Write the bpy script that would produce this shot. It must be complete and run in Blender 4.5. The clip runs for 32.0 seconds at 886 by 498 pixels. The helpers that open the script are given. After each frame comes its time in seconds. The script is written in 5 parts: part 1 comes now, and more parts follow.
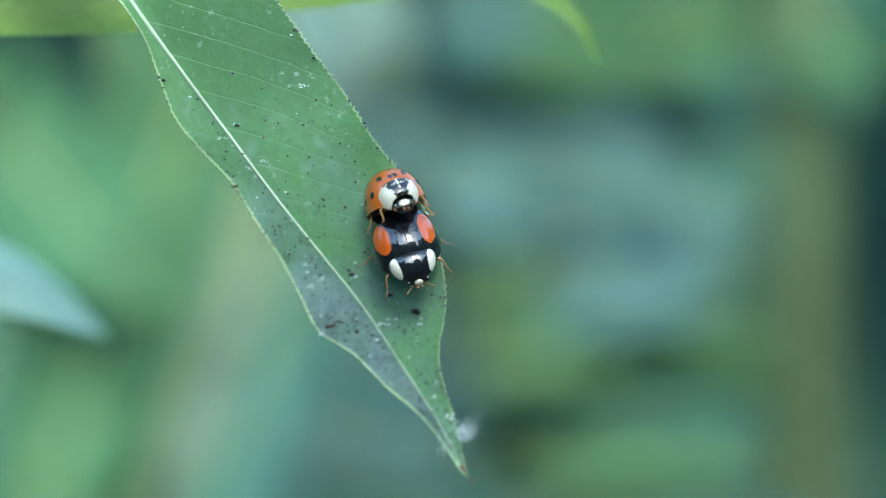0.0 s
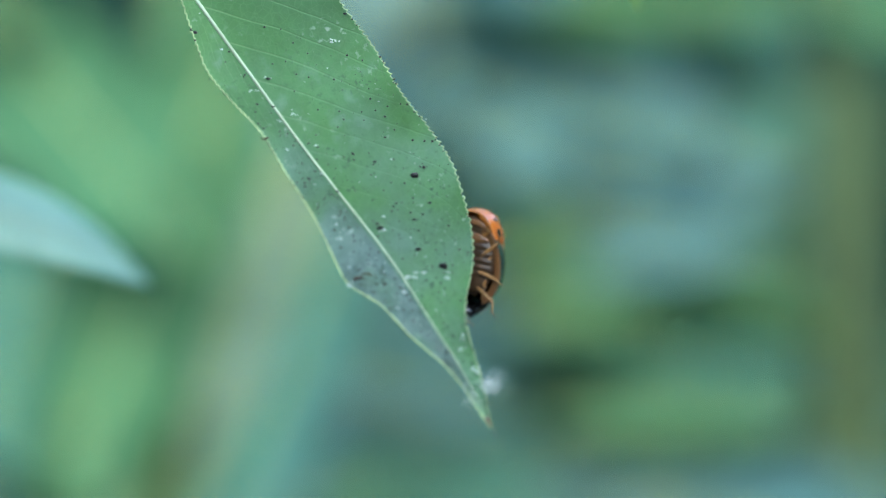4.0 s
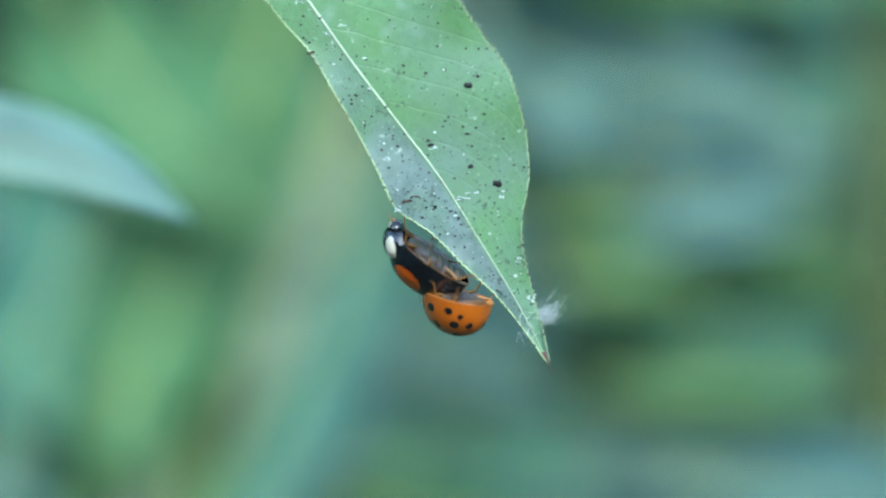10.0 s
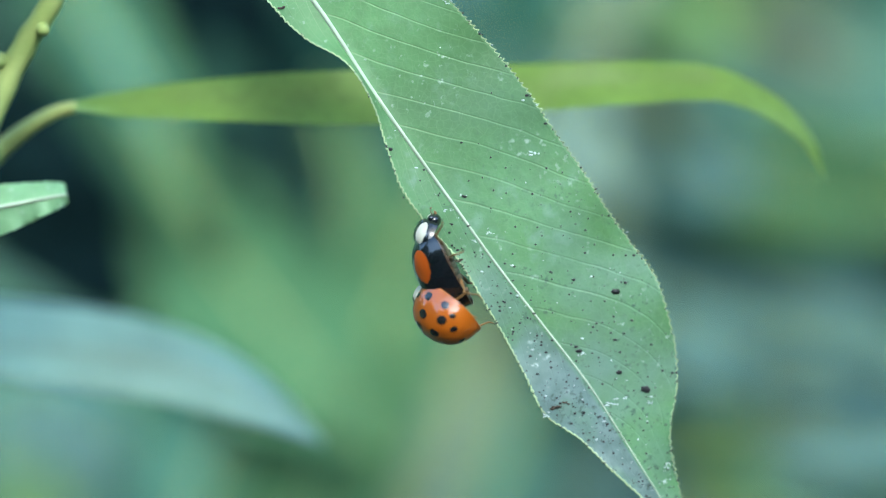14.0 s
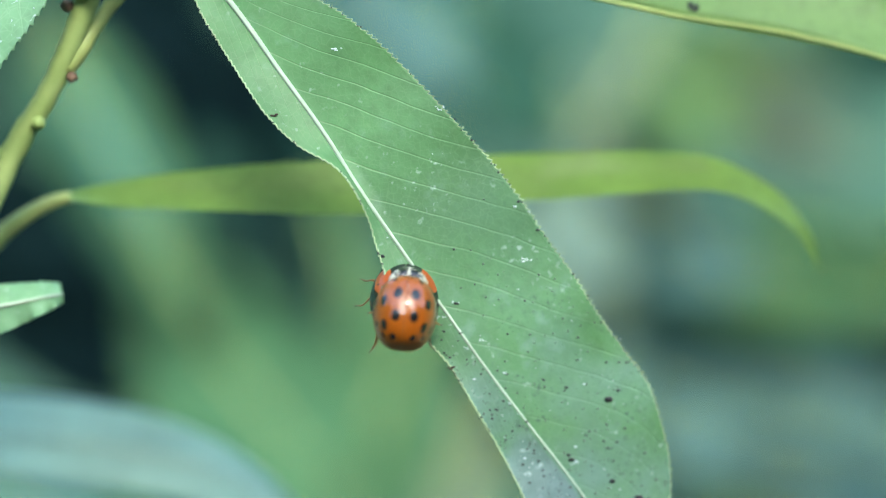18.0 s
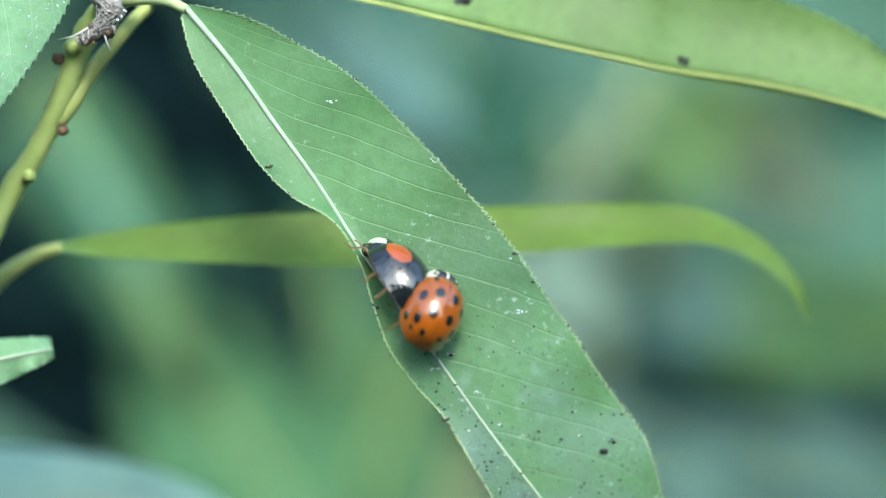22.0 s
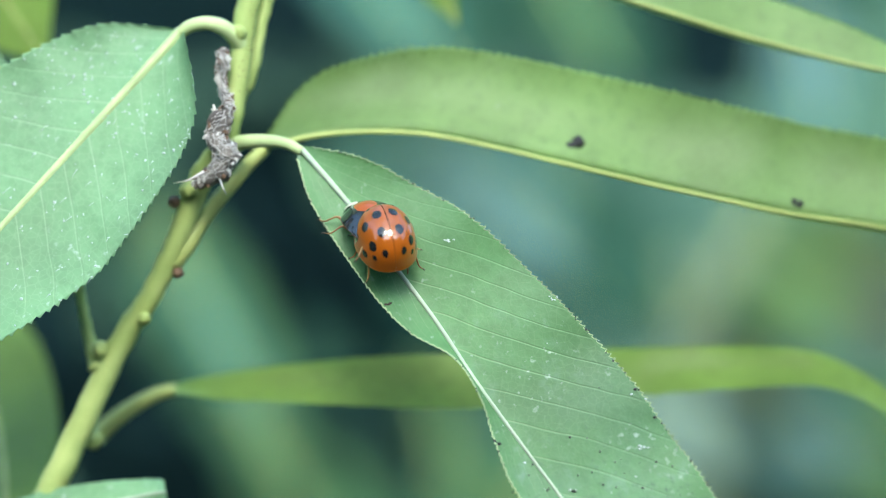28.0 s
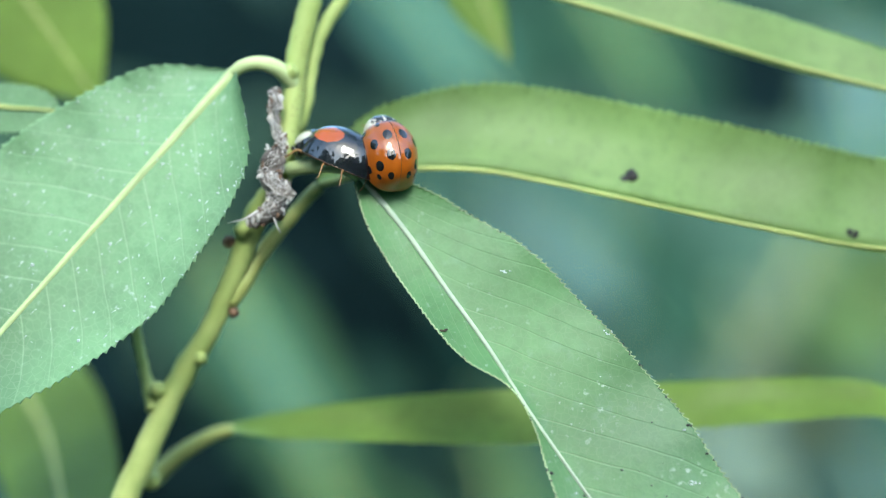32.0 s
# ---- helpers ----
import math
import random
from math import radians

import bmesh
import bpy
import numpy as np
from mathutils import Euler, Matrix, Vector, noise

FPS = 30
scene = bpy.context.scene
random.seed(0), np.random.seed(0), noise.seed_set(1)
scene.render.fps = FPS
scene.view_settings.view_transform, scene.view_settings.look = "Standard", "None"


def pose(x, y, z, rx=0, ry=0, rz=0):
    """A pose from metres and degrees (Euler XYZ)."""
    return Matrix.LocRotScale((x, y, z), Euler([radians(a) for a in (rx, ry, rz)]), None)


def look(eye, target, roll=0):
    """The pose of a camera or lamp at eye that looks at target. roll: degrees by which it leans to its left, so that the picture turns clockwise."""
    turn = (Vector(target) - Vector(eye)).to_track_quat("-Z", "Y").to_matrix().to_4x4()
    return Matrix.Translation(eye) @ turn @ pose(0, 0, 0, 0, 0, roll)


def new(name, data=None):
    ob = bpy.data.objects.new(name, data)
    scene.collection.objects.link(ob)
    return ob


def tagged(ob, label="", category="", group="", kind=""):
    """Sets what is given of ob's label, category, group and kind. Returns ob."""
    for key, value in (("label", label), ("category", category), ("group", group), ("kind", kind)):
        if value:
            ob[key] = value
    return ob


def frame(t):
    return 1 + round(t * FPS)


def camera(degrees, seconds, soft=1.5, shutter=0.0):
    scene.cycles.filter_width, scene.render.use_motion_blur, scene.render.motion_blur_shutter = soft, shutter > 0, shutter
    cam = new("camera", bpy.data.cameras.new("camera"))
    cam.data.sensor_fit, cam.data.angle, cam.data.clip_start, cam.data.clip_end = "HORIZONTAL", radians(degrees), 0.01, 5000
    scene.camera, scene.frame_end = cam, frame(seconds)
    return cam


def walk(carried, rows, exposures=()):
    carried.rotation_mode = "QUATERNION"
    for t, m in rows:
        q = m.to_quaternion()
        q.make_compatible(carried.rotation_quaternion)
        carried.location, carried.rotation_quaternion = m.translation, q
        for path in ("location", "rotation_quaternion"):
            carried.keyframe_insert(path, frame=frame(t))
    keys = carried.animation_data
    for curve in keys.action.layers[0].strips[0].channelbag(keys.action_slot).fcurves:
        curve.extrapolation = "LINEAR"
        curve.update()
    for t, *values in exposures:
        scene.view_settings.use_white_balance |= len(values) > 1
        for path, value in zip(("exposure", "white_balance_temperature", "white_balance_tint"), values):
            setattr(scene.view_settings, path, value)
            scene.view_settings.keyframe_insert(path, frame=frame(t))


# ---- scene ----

DISTANCE = 0.2041                          # metres from the lens to the leaf
LEAF_PIVOT = (-0.0210681, 0.0, 0.0190944)  # where the leaf hangs on its petiole
SKY_STRENGTH, SUN_STRENGTH = 0.15, 0.40

cam = camera(20, 32.0, soft=1.0)
cam.data.dof.use_dof = True
cam.data.dof.focus_distance = DISTANCE - 0.0025
cam.data.dof.aperture_fstop = 9.5


# seconds, and how far the hand-held lens has risen, in millimetres
RISE = [(0.0, 3.0), (3.5, 3.3), (6.0, 1.5), (9.0, -0.5), (10.5, -1.8), (13.0, -3.0), (16.0, -3.0), (20.0, -2.6), (24.0, -1.8), (28.0, -1.3), (32.0, -1.5)]


def aim(t, yaw, pitch, roll):
    """The camera panned to the left, tilted up and leaned by degrees; as it sinks it stays on the same spot of the leaf."""
    turn = pose(0, 0, 0, 0, 0, yaw) @ pose(0, 0, 0, 90 + pitch)
    way = turn.to_3x3() @ Vector((0, 0, -1))
    rise = float(np.interp(t, [q for q, _ in RISE], [r for _, r in RISE])) * 0.001
    way = way * (DISTANCE / way.y) - Vector((0, 0, rise))
    yaw, pitch = math.degrees(math.atan2(-way.x, way.y)), math.degrees(math.atan2(way.z, math.hypot(way.x, way.y)))
    return pose(0, -DISTANCE, rise, 0, 0, yaw) @ pose(0, 0, 0, 90 + pitch) @ pose(0, 0, 0, 0, 0, roll)


# seconds, pan, tilt, lean
CAMERA_ROWS = [
    (0.0, -4.678, -5.913, -0.895),
    (0.5, -4.610, -6.083, -1.020),
    (1.0, -3.726, -6.190, -1.118),
    (1.5, -3.428, -6.279, -1.146),
    (2.0, -3.459, -6.338, -1.091),
    (2.5, -3.532, -6.471, -0.980),
    (3.0, -3.616, -6.612, -1.036),
    (3.5, -3.668, -6.825, -1.000),
    (5.5, -3.984, -7.967, -0.758),
    (6.0, -4.064, -8.319, -0.556),
    (6.5, -4.114, -8.653, -0.419),
    (7.0, -4.027, -9.029, -0.390),
    (7.5, -3.922, -9.333, -0.415),
    (8.0, -3.915, -9.488, -0.426),
    (8.5, -3.794, -9.527, -0.334),
    (9.0, -3.561, -9.405, -0.353),
    (9.5, -3.229, -9.159, -0.248),
    (10.0, -2.725, -8.607, -0.193),
    (10.5, -2.130, -7.729, -0.097),
    (11.0, -1.516, -6.689, -0.116),
    (11.5, -0.784, -5.732, -0.221),
    (12.0, -0.180, -4.922, 0.009),
    (12.5, 0.460, -4.338, 0.065),
    (13.0, 0.658, -3.897, 0.235),
    (13.5, 0.584, -3.639, 0.377),
    (15.5, -0.533, -2.909, 0.567),
    (16.0, -0.755, -2.053, 0.548),
    (16.5, -0.868, -1.386, 0.386),
    (17.0, -0.142, -1.384, 0.435),
    (17.5, 0.294, -1.451, 0.330),
    (18.0, 0.276, -1.459, 0.207),
    (18.5, 0.157, -1.107, 0.189),
    (19.0, 0.053, -0.319, 0.120),
    (19.5, 0.000, -0.000, 0.000),
    (20.0, -0.066, -0.081, 0.181),
    (20.5, -0.043, -0.251, 0.123),
    (21.0, -0.034, -0.334, 0.100),
    (21.5, -0.028, -0.318, 0.217),
    (22.0, 0.066, -0.239, 0.258),
    (22.5, 0.178, -0.082, 0.234),
    (23.0, 0.355, 0.093, 0.201),
    (23.5, 0.513, 0.270, 0.198),
    (24.0, 0.660, 0.462, 0.269),
    (24.5, 0.804, 0.680, 0.317),
    (26.5, 1.570, 1.708, 0.542),
    (27.0, 1.909, 2.138, 0.641),
    (27.5, 2.300, 2.574, 0.473),
    (28.0, 2.661, 3.004, 0.417),
    (28.5, 3.015, 3.360, 0.405),
    (29.0, 3.332, 3.607, 0.305),
    (29.5, 3.580, 3.747, 0.099),
    (30.0, 3.742, 3.837, 0.066),
    (30.5, 3.839, 3.822, -0.125),
    (31.0, 3.896, 3.794, -0.399),
    (31.5, 3.903, 3.778, -0.459),
    (32.0, 3.910, 3.825, -0.370),
]
walk(cam, [(t, aim(t, a, b, c)) for t, a, b, c in CAMERA_ROWS], exposures=[(0.0, 2.68, 5780, -4), (9.0, 2.72, 5780, -4), (12.5, 2.58, 5820, -4), (18.0, 2.57, 6280, -3), (26.0, 2.52, 6300, -3), (32.0, 2.44, 6310, -3)])


# ---------------------------------------------------------------- world and light
world = bpy.data.worlds.new("world")
scene.world = world
world.use_nodes = True
wn, wl = world.node_tree.nodes, world.node_tree.links
sky = wn.new("ShaderNodeTexSky")
sky.sky_type, sky.sun_disc = "NISHITA", False
sky.sun_elevation, sky.sun_rotation = radians(39), radians(173)
sky.air_density, sky.dust_density, sky.ozone_density = 1.0, 1.5, 1.0
wn["Background"].inputs["Strength"].default_value = SKY_STRENGTH
wl.new(sky.outputs[0], wn["Background"].inputs["Color"])

sun = new("sun", bpy.data.lights.new("sun", "SUN"))
sun.data.energy, sun.data.angle, sun.data.color = SUN_STRENGTH, radians(15), (1.0, 0.98, 0.95)
sun.matrix_world = look((0.12, -1.0, 0.8), (0, 0, 0))

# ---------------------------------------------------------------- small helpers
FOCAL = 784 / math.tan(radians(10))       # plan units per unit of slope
MM = 0.001


def spot(u, v, deep=0.0):
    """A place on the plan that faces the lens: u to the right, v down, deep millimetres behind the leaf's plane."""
    d = DISTANCE + deep * MM
    return Vector(((u - 784) / FOCAL * d, deep * MM, (441 - v) / FOCAL * d))


def spline(points, n):
    """n points evenly in the parameter along a smooth curve through the points."""
    p = np.array(points, float)
    p = np.vstack([2 * p[0] - p[1], p, 2 * p[-1] - p[-2]])
    out = []
    for q in np.linspace(0, len(points) - 1, n):
        i = min(int(q), len(points) - 2)
        f = q - i
        a, b, c, d = p[i], p[i + 1], p[i + 2], p[i + 3]
        out.append(0.5 * (2 * b + (c - a) * f + (2 * a - 5 * b + 4 * c - d) * f * f + (3 * b - a - 3 * c + d) * f ** 3))
    return np.array(out)


def mesh_of(name, verts, faces, material, smooth=True):
    me = bpy.data.meshes.new(name)
    me.from_pydata([tuple(v) for v in verts], [], faces)
    me.materials.append(material)
    if smooth:
        me.polygons.foreach_set("use_smooth", [True] * len(me.polygons))
    me.update()
    return me


def part(name, me, parent, label="", place=None):
    ob = new(name, me)
    ob.parent = parent
    if place is not None:
        ob.matrix_basis = place
    if label:
        tagged(ob, label)
    return ob


def tube_data(points, radii, sides=8):
    """Verts and faces of a closed tube along the points."""
    pts = [Vector(p) for p in points]
    verts, faces = [], []
    ref = Vector((0.31, 0.87, 0.39))
    for i, p in enumerate(pts):
        d = (pts[min(i + 1, len(pts) - 1)] - pts[max(i - 1, 0)]).normalized()
        a = d.cross(ref).normalized()
        b = d.cross(a)
        for k in range(sides):
            q = 2 * math.pi * k / sides
            verts.append(p + (a * math.cos(q) + b * math.sin(q)) * radii[i])
    for i in range(len(pts) - 1):
        for k in range(sides):
            k2 = (k + 1) % sides
            faces.append((i * sides + k, i * sides + k2, (i + 1) * sides + k2, (i + 1) * sides + k))
    faces.append(tuple(range(sides))[::-1])
    faces.append(tuple(range((len(pts) - 1) * sides, len(pts) * sides)))
    return verts, faces


def merged(pieces):
    verts, faces = [], []
    for v, f in pieces:
        k = len(verts)
        verts += list(v)
        faces += [tuple(i + k for i in q) for q in f]
    return verts, faces


def ball_data(centre, radii, rng=None, rough=0.0, rings=6, sides=10):
    """An uneven closed ball."""
    verts, faces = [], []
    c = Vector(centre)
    for i in range(rings + 1):
        a = math.pi * i / rings
        for k in range(sides):
            b = 2 * math.pi * k / sides
            s = 1 + (rng.uniform(-rough, rough) if rng and 0 < i < rings else 0)
            verts.append(c + Vector((radii[0] * math.sin(a) * math.cos(b) * s, radii[1] * math.sin(a) * math.sin(b) * s, radii[2] * math.cos(a) * s)))
    for i in range(rings):
        for k in range(sides):
            k2 = (k + 1) % sides
            faces.append((i * sides + k, (i + 1) * sides + k, (i + 1) * sides + k2, i * sides + k2))
    return verts, faces


# ---------------------------------------------------------------- materials
def nodes_of(name):
    m = bpy.data.materials.new(name)
    m.use_nodes = True
    nt = m.node_tree
    return m, nt, nt.nodes["Principled BSDF"]


def math_node(nt, op, a, b=None, clamp=False):
    n = nt.nodes.new("ShaderNodeMath")
    n.operation, n.use_clamp = op, clamp
    for i, v in enumerate((a, b)):
        if v is None:
            continue
        if isinstance(v, (int, float)):
            n.inputs[i].default_value = v
        else:
            nt.links.new(v, n.inputs[i])
    return n.outputs[0]


def mix_node(nt, fac, a, b):
    n = nt.nodes.new("ShaderNodeMix")
    n.data_type = "RGBA"
    for sock, v in ((n.inputs[0], fac), (n.inputs[6], a), (n.inputs[7], b)):
        if isinstance(v, (int, float)):
            sock.default_value = v
        elif isinstance(v, tuple):
            sock.default_value = (*v, 1)
        else:
            nt.links.new(v, sock)
    return n.outputs[2]


def noise_node(nt, scale, detail=3, coord=None):
    n = nt.nodes.new("ShaderNodeTexNoise")
    n.inputs["Scale"].default_value, n.inputs["Detail"].default_value = scale, detail
    if coord is None:
        coord = nt.nodes.new("ShaderNodeTexCoord").outputs["Object"]
    nt.links.new(coord, n.inputs["Vector"])
    return n.outputs["Fac"]


def ramp_node(nt, value, lo, hi):
    n = nt.nodes.new("ShaderNodeMapRange")
    n.inputs["From Min"].default_value, n.inputs["From Max"].default_value = lo, hi
    nt.links.new(value, n.inputs["Value"])
    return n.outputs[0]


def bump_node(nt, height, strength, distance):
    n = nt.nodes.new("ShaderNodeBump")
    n.inputs["Strength"].default_value, n.inputs["Distance"].default_value = strength, distance
    nt.links.new(height, n.inputs["Height"])
    return n.outputs[0]


def leaf_material(name, base, vein, veins=20, slant=2.3, dust=0.0, glow=0.25, rough=0.45, vein_mix=0.55, greyed=False, spec=0.35, thin=0.468, net=0.14):
    """A blade: side veins that lean to the tip, mottling at two scales, dust and light that comes through."""
    m, nt, bsdf = nodes_of(name)
    uv = nt.nodes.new("ShaderNodeUVMap")
    sep = nt.nodes.new("ShaderNodeSeparateXYZ")
    nt.links.new(uv.outputs[0], sep.inputs[0])
    s, v = sep.outputs[0], math_node(nt, "ABSOLUTE", math_node(nt, "SUBTRACT", sep.outputs[1], 0.5))
    v = math_node(nt, "MULTIPLY", v, 2.0)
    wob = noise_node(nt, 130, 2)
    bend = math_node(nt, "POWER", v, 1.1)
    x = math_node(nt, "SUBTRACT", math_node(nt, "MULTIPLY", s, float(veins)), math_node(nt, "MULTIPLY", bend, slant))
    x = math_node(nt, "ADD", x, math_node(nt, "MULTIPLY", wob, 0.45))
    line = math_node(nt, "ABSOLUTE", math_node(nt, "SUBTRACT", math_node(nt, "FRACT", x), 0.5))
    line = ramp_node(nt, line, thin, 0.5)
    fade = math_node(nt, "SUBTRACT", 1.0, math_node(nt, "MULTIPLY", v, 0.75), clamp=True)
    vein_f = math_node(nt, "MULTIPLY", math_node(nt, "MULTIPLY", line, fade), vein_mix)
    if greyed:
        vein_f = math_node(nt, "MULTIPLY", vein_f, ramp_node(nt, s, 0.82, 0.45))
    cell = nt.nodes.new("ShaderNodeTexVoronoi")
    cell.feature = "DISTANCE_TO_EDGE"
    cell.inputs["Scale"].default_value = 1500
    nt.links.new(nt.nodes.new("ShaderNodeTexCoord").outputs["Object"], cell.inputs["Vector"])
    big, small = noise_node(nt, 60, 3), noise_node(nt, 900, 4)
    dark = tuple(c * 0.66 for c in base)
    lite = tuple(min(1, c * 1.3) for c in base)
    col = mix_node(nt, ramp_node(nt, big, 0.3, 0.7), dark, lite)
    col = mix_node(nt, math_node(nt, "MULTIPLY", ramp_node(nt, small, 0.45, 0.75), 0.5), col, dark)
    col = mix_node(nt, math_node(nt, "MULTIPLY", ramp_node(nt, cell.outputs["Distance"], 0.07, 0.0), net), col, vein)
    col = mix_node(nt, vein_f, col, vein)
    if greyed:
        # the lower left half turns a mottled blue-grey, up to the midrib
        side = ramp_node(nt, sep.outputs[1], 0.49, 0.44)
        low = math_node(nt, "MULTIPLY", ramp_node(nt, s, 0.52, 0.74), ramp_node(nt, s, 0.98, 0.9))
        f = math_node(nt, "MULTIPLY", math_node(nt, "MULTIPLY", side, low), ramp_node(nt, noise_node(nt, 260, 4), 0.15, 0.5))
        col = mix_node(nt, math_node(nt, "MULTIPLY", f, 0.85), col, mix_node(nt, ramp_node(nt, noise_node(nt, 750, 5), 0.35, 0.65), (0.085, 0.13, 0.145), (0.18, 0.235, 0.25)))
        film = math_node(nt, "MULTIPLY", ramp_node(nt, s, 0.35, 0.75), ramp_node(nt, noise_node(nt, 200, 5), 0.3, 0.7))
        col = mix_node(nt, math_node(nt, "MULTIPLY", film, 0.55), col, (0.205, 0.30, 0.30))
        soot = math_node(nt, "MULTIPLY", ramp_node(nt, s, 0.3, 0.8), math_node(nt, "MULTIPLY", ramp_node(nt, noise_node(nt, 2400, 2), 0.57, 0.70), ramp_node(nt, noise_node(nt, 240, 3), 0.42, 0.62)))
        col = mix_node(nt, math_node(nt, "MULTIPLY", soot, 0.9), col, (0.03, 0.05, 0.055))
        bloom = math_node(nt, "MULTIPLY", ramp_node(nt, noise_node(nt, 600, 5), 0.55, 0.72), ramp_node(nt, noise_node(nt, 110, 2), 0.45, 0.65))
        col = mix_node(nt, math_node(nt, "MULTIPLY", bloom, 0.28), col, (0.34, 0.46, 0.43))
    if dust:
        d1 = ramp_node(nt, noise_node(nt, 1500, 3), 0.62, 0.72)
        d2 = ramp_node(nt, noise_node(nt, 170, 3), 0.48, 0.68)
        col = mix_node(nt, math_node(nt, "MULTIPLY", math_node(nt, "MULTIPLY", d1, d2), dust), col, (0.55, 0.66, 0.60))
    nt.links.new(col, bsdf.inputs["Base Color"])
    bsdf.inputs["Roughness"].default_value = rough
    bsdf.inputs["Specular IOR Level"].default_value = spec
    h = math_node(nt, "ADD", math_node(nt, "MULTIPLY", line, -0.18), math_node(nt, "MULTIPLY", small, 0.5))
    h = math_node(nt, "ADD", h, math_node(nt, "MULTIPLY", big, 1.1))
    nb = bump_node(nt, h, 0.5, 0.00025)
    nt.links.new(nb, bsdf.inputs["Normal"])
    if glow:
        tr = nt.nodes.new("ShaderNodeBsdfTranslucent")
        nt.links.new(mix_node(nt, 0.5, col, lite), tr.inputs["Color"])
        mx = nt.nodes.new("ShaderNodeMixShader")
        mx.inputs[0].default_value = glow
        nt.links.new(bsdf.outputs[0], mx.inputs[1])
        nt.links.new(tr.outputs[0], mx.inputs[2])
        nt.links.new(mx.outputs[0], nt.nodes["Material Output"].inputs["Surface"])
    return m


def plain_material(name, base, rough=0.5, scale=800, spread=0.25, bump=0.2, depth=0.00008, spec=0.4, coat=0.0, metal=0.0, second=None, wavy=0.0):
    """Colour with grain at two scales and fine relief."""
    m, nt, bsdf = nodes_of(name)
    big, small = noise_node(nt, scale * 0.2, 2), noise_node(nt, scale, 4)
    dark = tuple(c * (1 - spread) for c in base)
    lite = second or tuple(min(1, c * (1 + spread)) for c in base)
    col = mix_node(nt, ramp_node(nt, big, 0.3, 0.7), dark, lite)
    col = mix_node(nt, math_node(nt, "MULTIPLY", ramp_node(nt, small, 0.4, 0.8), 0.5), col, dark)
    nt.links.new(col, bsdf.inputs["Base Color"])
    bsdf.inputs["Roughness"].default_value, bsdf.inputs["Metallic"].default_value = rough, metal
    bsdf.inputs["Specular IOR Level"].default_value = spec
    bsdf.inputs["Coat Weight"].default_value, bsdf.inputs["Coat Roughness"].default_value = coat, 0.04
    if bump:
        nt.links.new(bump_node(nt, small, bump, depth), bsdf.inputs["Normal"])
    if wavy:
        nt.links.new(bump_node(nt, noise_node(nt, 650, 2), wavy, 0.0005), bsdf.inputs["Coat Normal"])
        bsdf.inputs["Coat IOR"].default_value = 1.6
    return m


BLADE = leaf_material("leaf_blade", (0.108, 0.240, 0.090), (0.26, 0.39, 0.20), veins=20, slant=3.6, dust=0.75, greyed=True, spec=0.34, vein_mix=0.5, thin=0.455)
BLADE_NEAR = leaf_material("leaf_blade_fresh", (0.185, 0.345, 0.175), (0.38, 0.54, 0.34), veins=13, slant=2.2, dust=0.7, vein_mix=0.6, thin=0.458, net=0.22)
BLADE_LIME = leaf_material("leaf_blade_lime", (0.18, 0.29, 0.05), (0.27, 0.39, 0.08), veins=16, vein_mix=0.25, glow=0.4)
BLADE_BACKLIT = leaf_material("leaf_blade_backlit", (0.20, 0.32, 0.10), (0.28, 0.42, 0.15), veins=24, vein_mix=0.22, glow=0.4, dust=0.1)
BLADE_DIM = leaf_material("leaf_blade_dim", (0.29, 0.45, 0.36), (0.35, 0.51, 0.42), veins=10, vein_mix=0.2)
RIB = plain_material("leaf_midrib", (0.37, 0.45, 0.33), 0.5, 1500, 0.15)
RIB_FRESH = plain_material("leaf_midrib_fresh", (0.43, 0.53, 0.25), 0.5, 1500, 0.15)
RIB_LIME = plain_material("leaf_midrib_lime", (0.36, 0.41, 0.13), 0.5, 1500, 0.15)
BARK = plain_material("twig_green_bark", (0.33, 0.45, 0.11), 0.5, 500, 0.35, 0.35, second=(0.47, 0.55, 0.20))
BUD = plain_material("twig_brown_scar", (0.13, 0.075, 0.045), 0.7, 1500, 0.5, 0.5)
DRY = plain_material("dried_grey_tissue", (0.13, 0.105, 0.09), 0.85, 1400, 0.7, 0.8, 0.0002, second=(0.30, 0.27, 0.25))
FUZZ = plain_material("pale_grey_fibre", (0.58, 0.56, 0.54), 0.8, 2000, 0.2, 0)
SILK = plain_material("white_silk", (0.60, 0.66, 0.66), 0.5, 2000, 0.1, 0)
FRASS = plain_material("black_frass", (0.012, 0.013, 0.014), 0.45, 2500, 0.4, 0.5)
MARK_WHITE = plain_material("white_residue", (0.46, 0.55, 0.52), 0.7, 2500, 0.2, 0.5)
MARK_BROWN = plain_material("brown_scar", (0.055, 0.04, 0.028), 0.8, 2500, 0.4, 0.5)
EDGE = plain_material("leaf_edge_teeth", (0.32, 0.42, 0.22), 0.5, 1500, 0.3)
ORANGE = plain_material("orange_shell", (0.30, 0.068, 0.004), 0.35, 500, 0.22, 0.12, 0.0001, spec=0.12, coat=1.0, second=(0.37, 0.094, 0.006), wavy=0.34)
BLACK = plain_material("black_shell", (0.006, 0.007, 0.009), 0.25, 900, 0.4, 0.10, 0.0001, spec=0.15, coat=1.0, wavy=0.34)
RED = plain_material("red_patch", (0.37, 0.068, 0.005), 0.3, 700, 0.25, 0.08, spec=0.12, coat=1.0, wavy=0.34)
SPOT = plain_material("black_spot", (0.010, 0.009, 0.009), 0.25, 900, 0.3, 0.05, spec=0.15, coat=0.9, wavy=0.34)
IVORY = plain_material("ivory_patch", (0.50, 0.48, 0.38), 0.35, 900, 0.12, 0.05, coat=0.4)
BELLY = plain_material("brown_belly", (0.035, 0.02, 0.011), 0.35, 1800, 0.5, 0.5, 0.0001, coat=0.2)
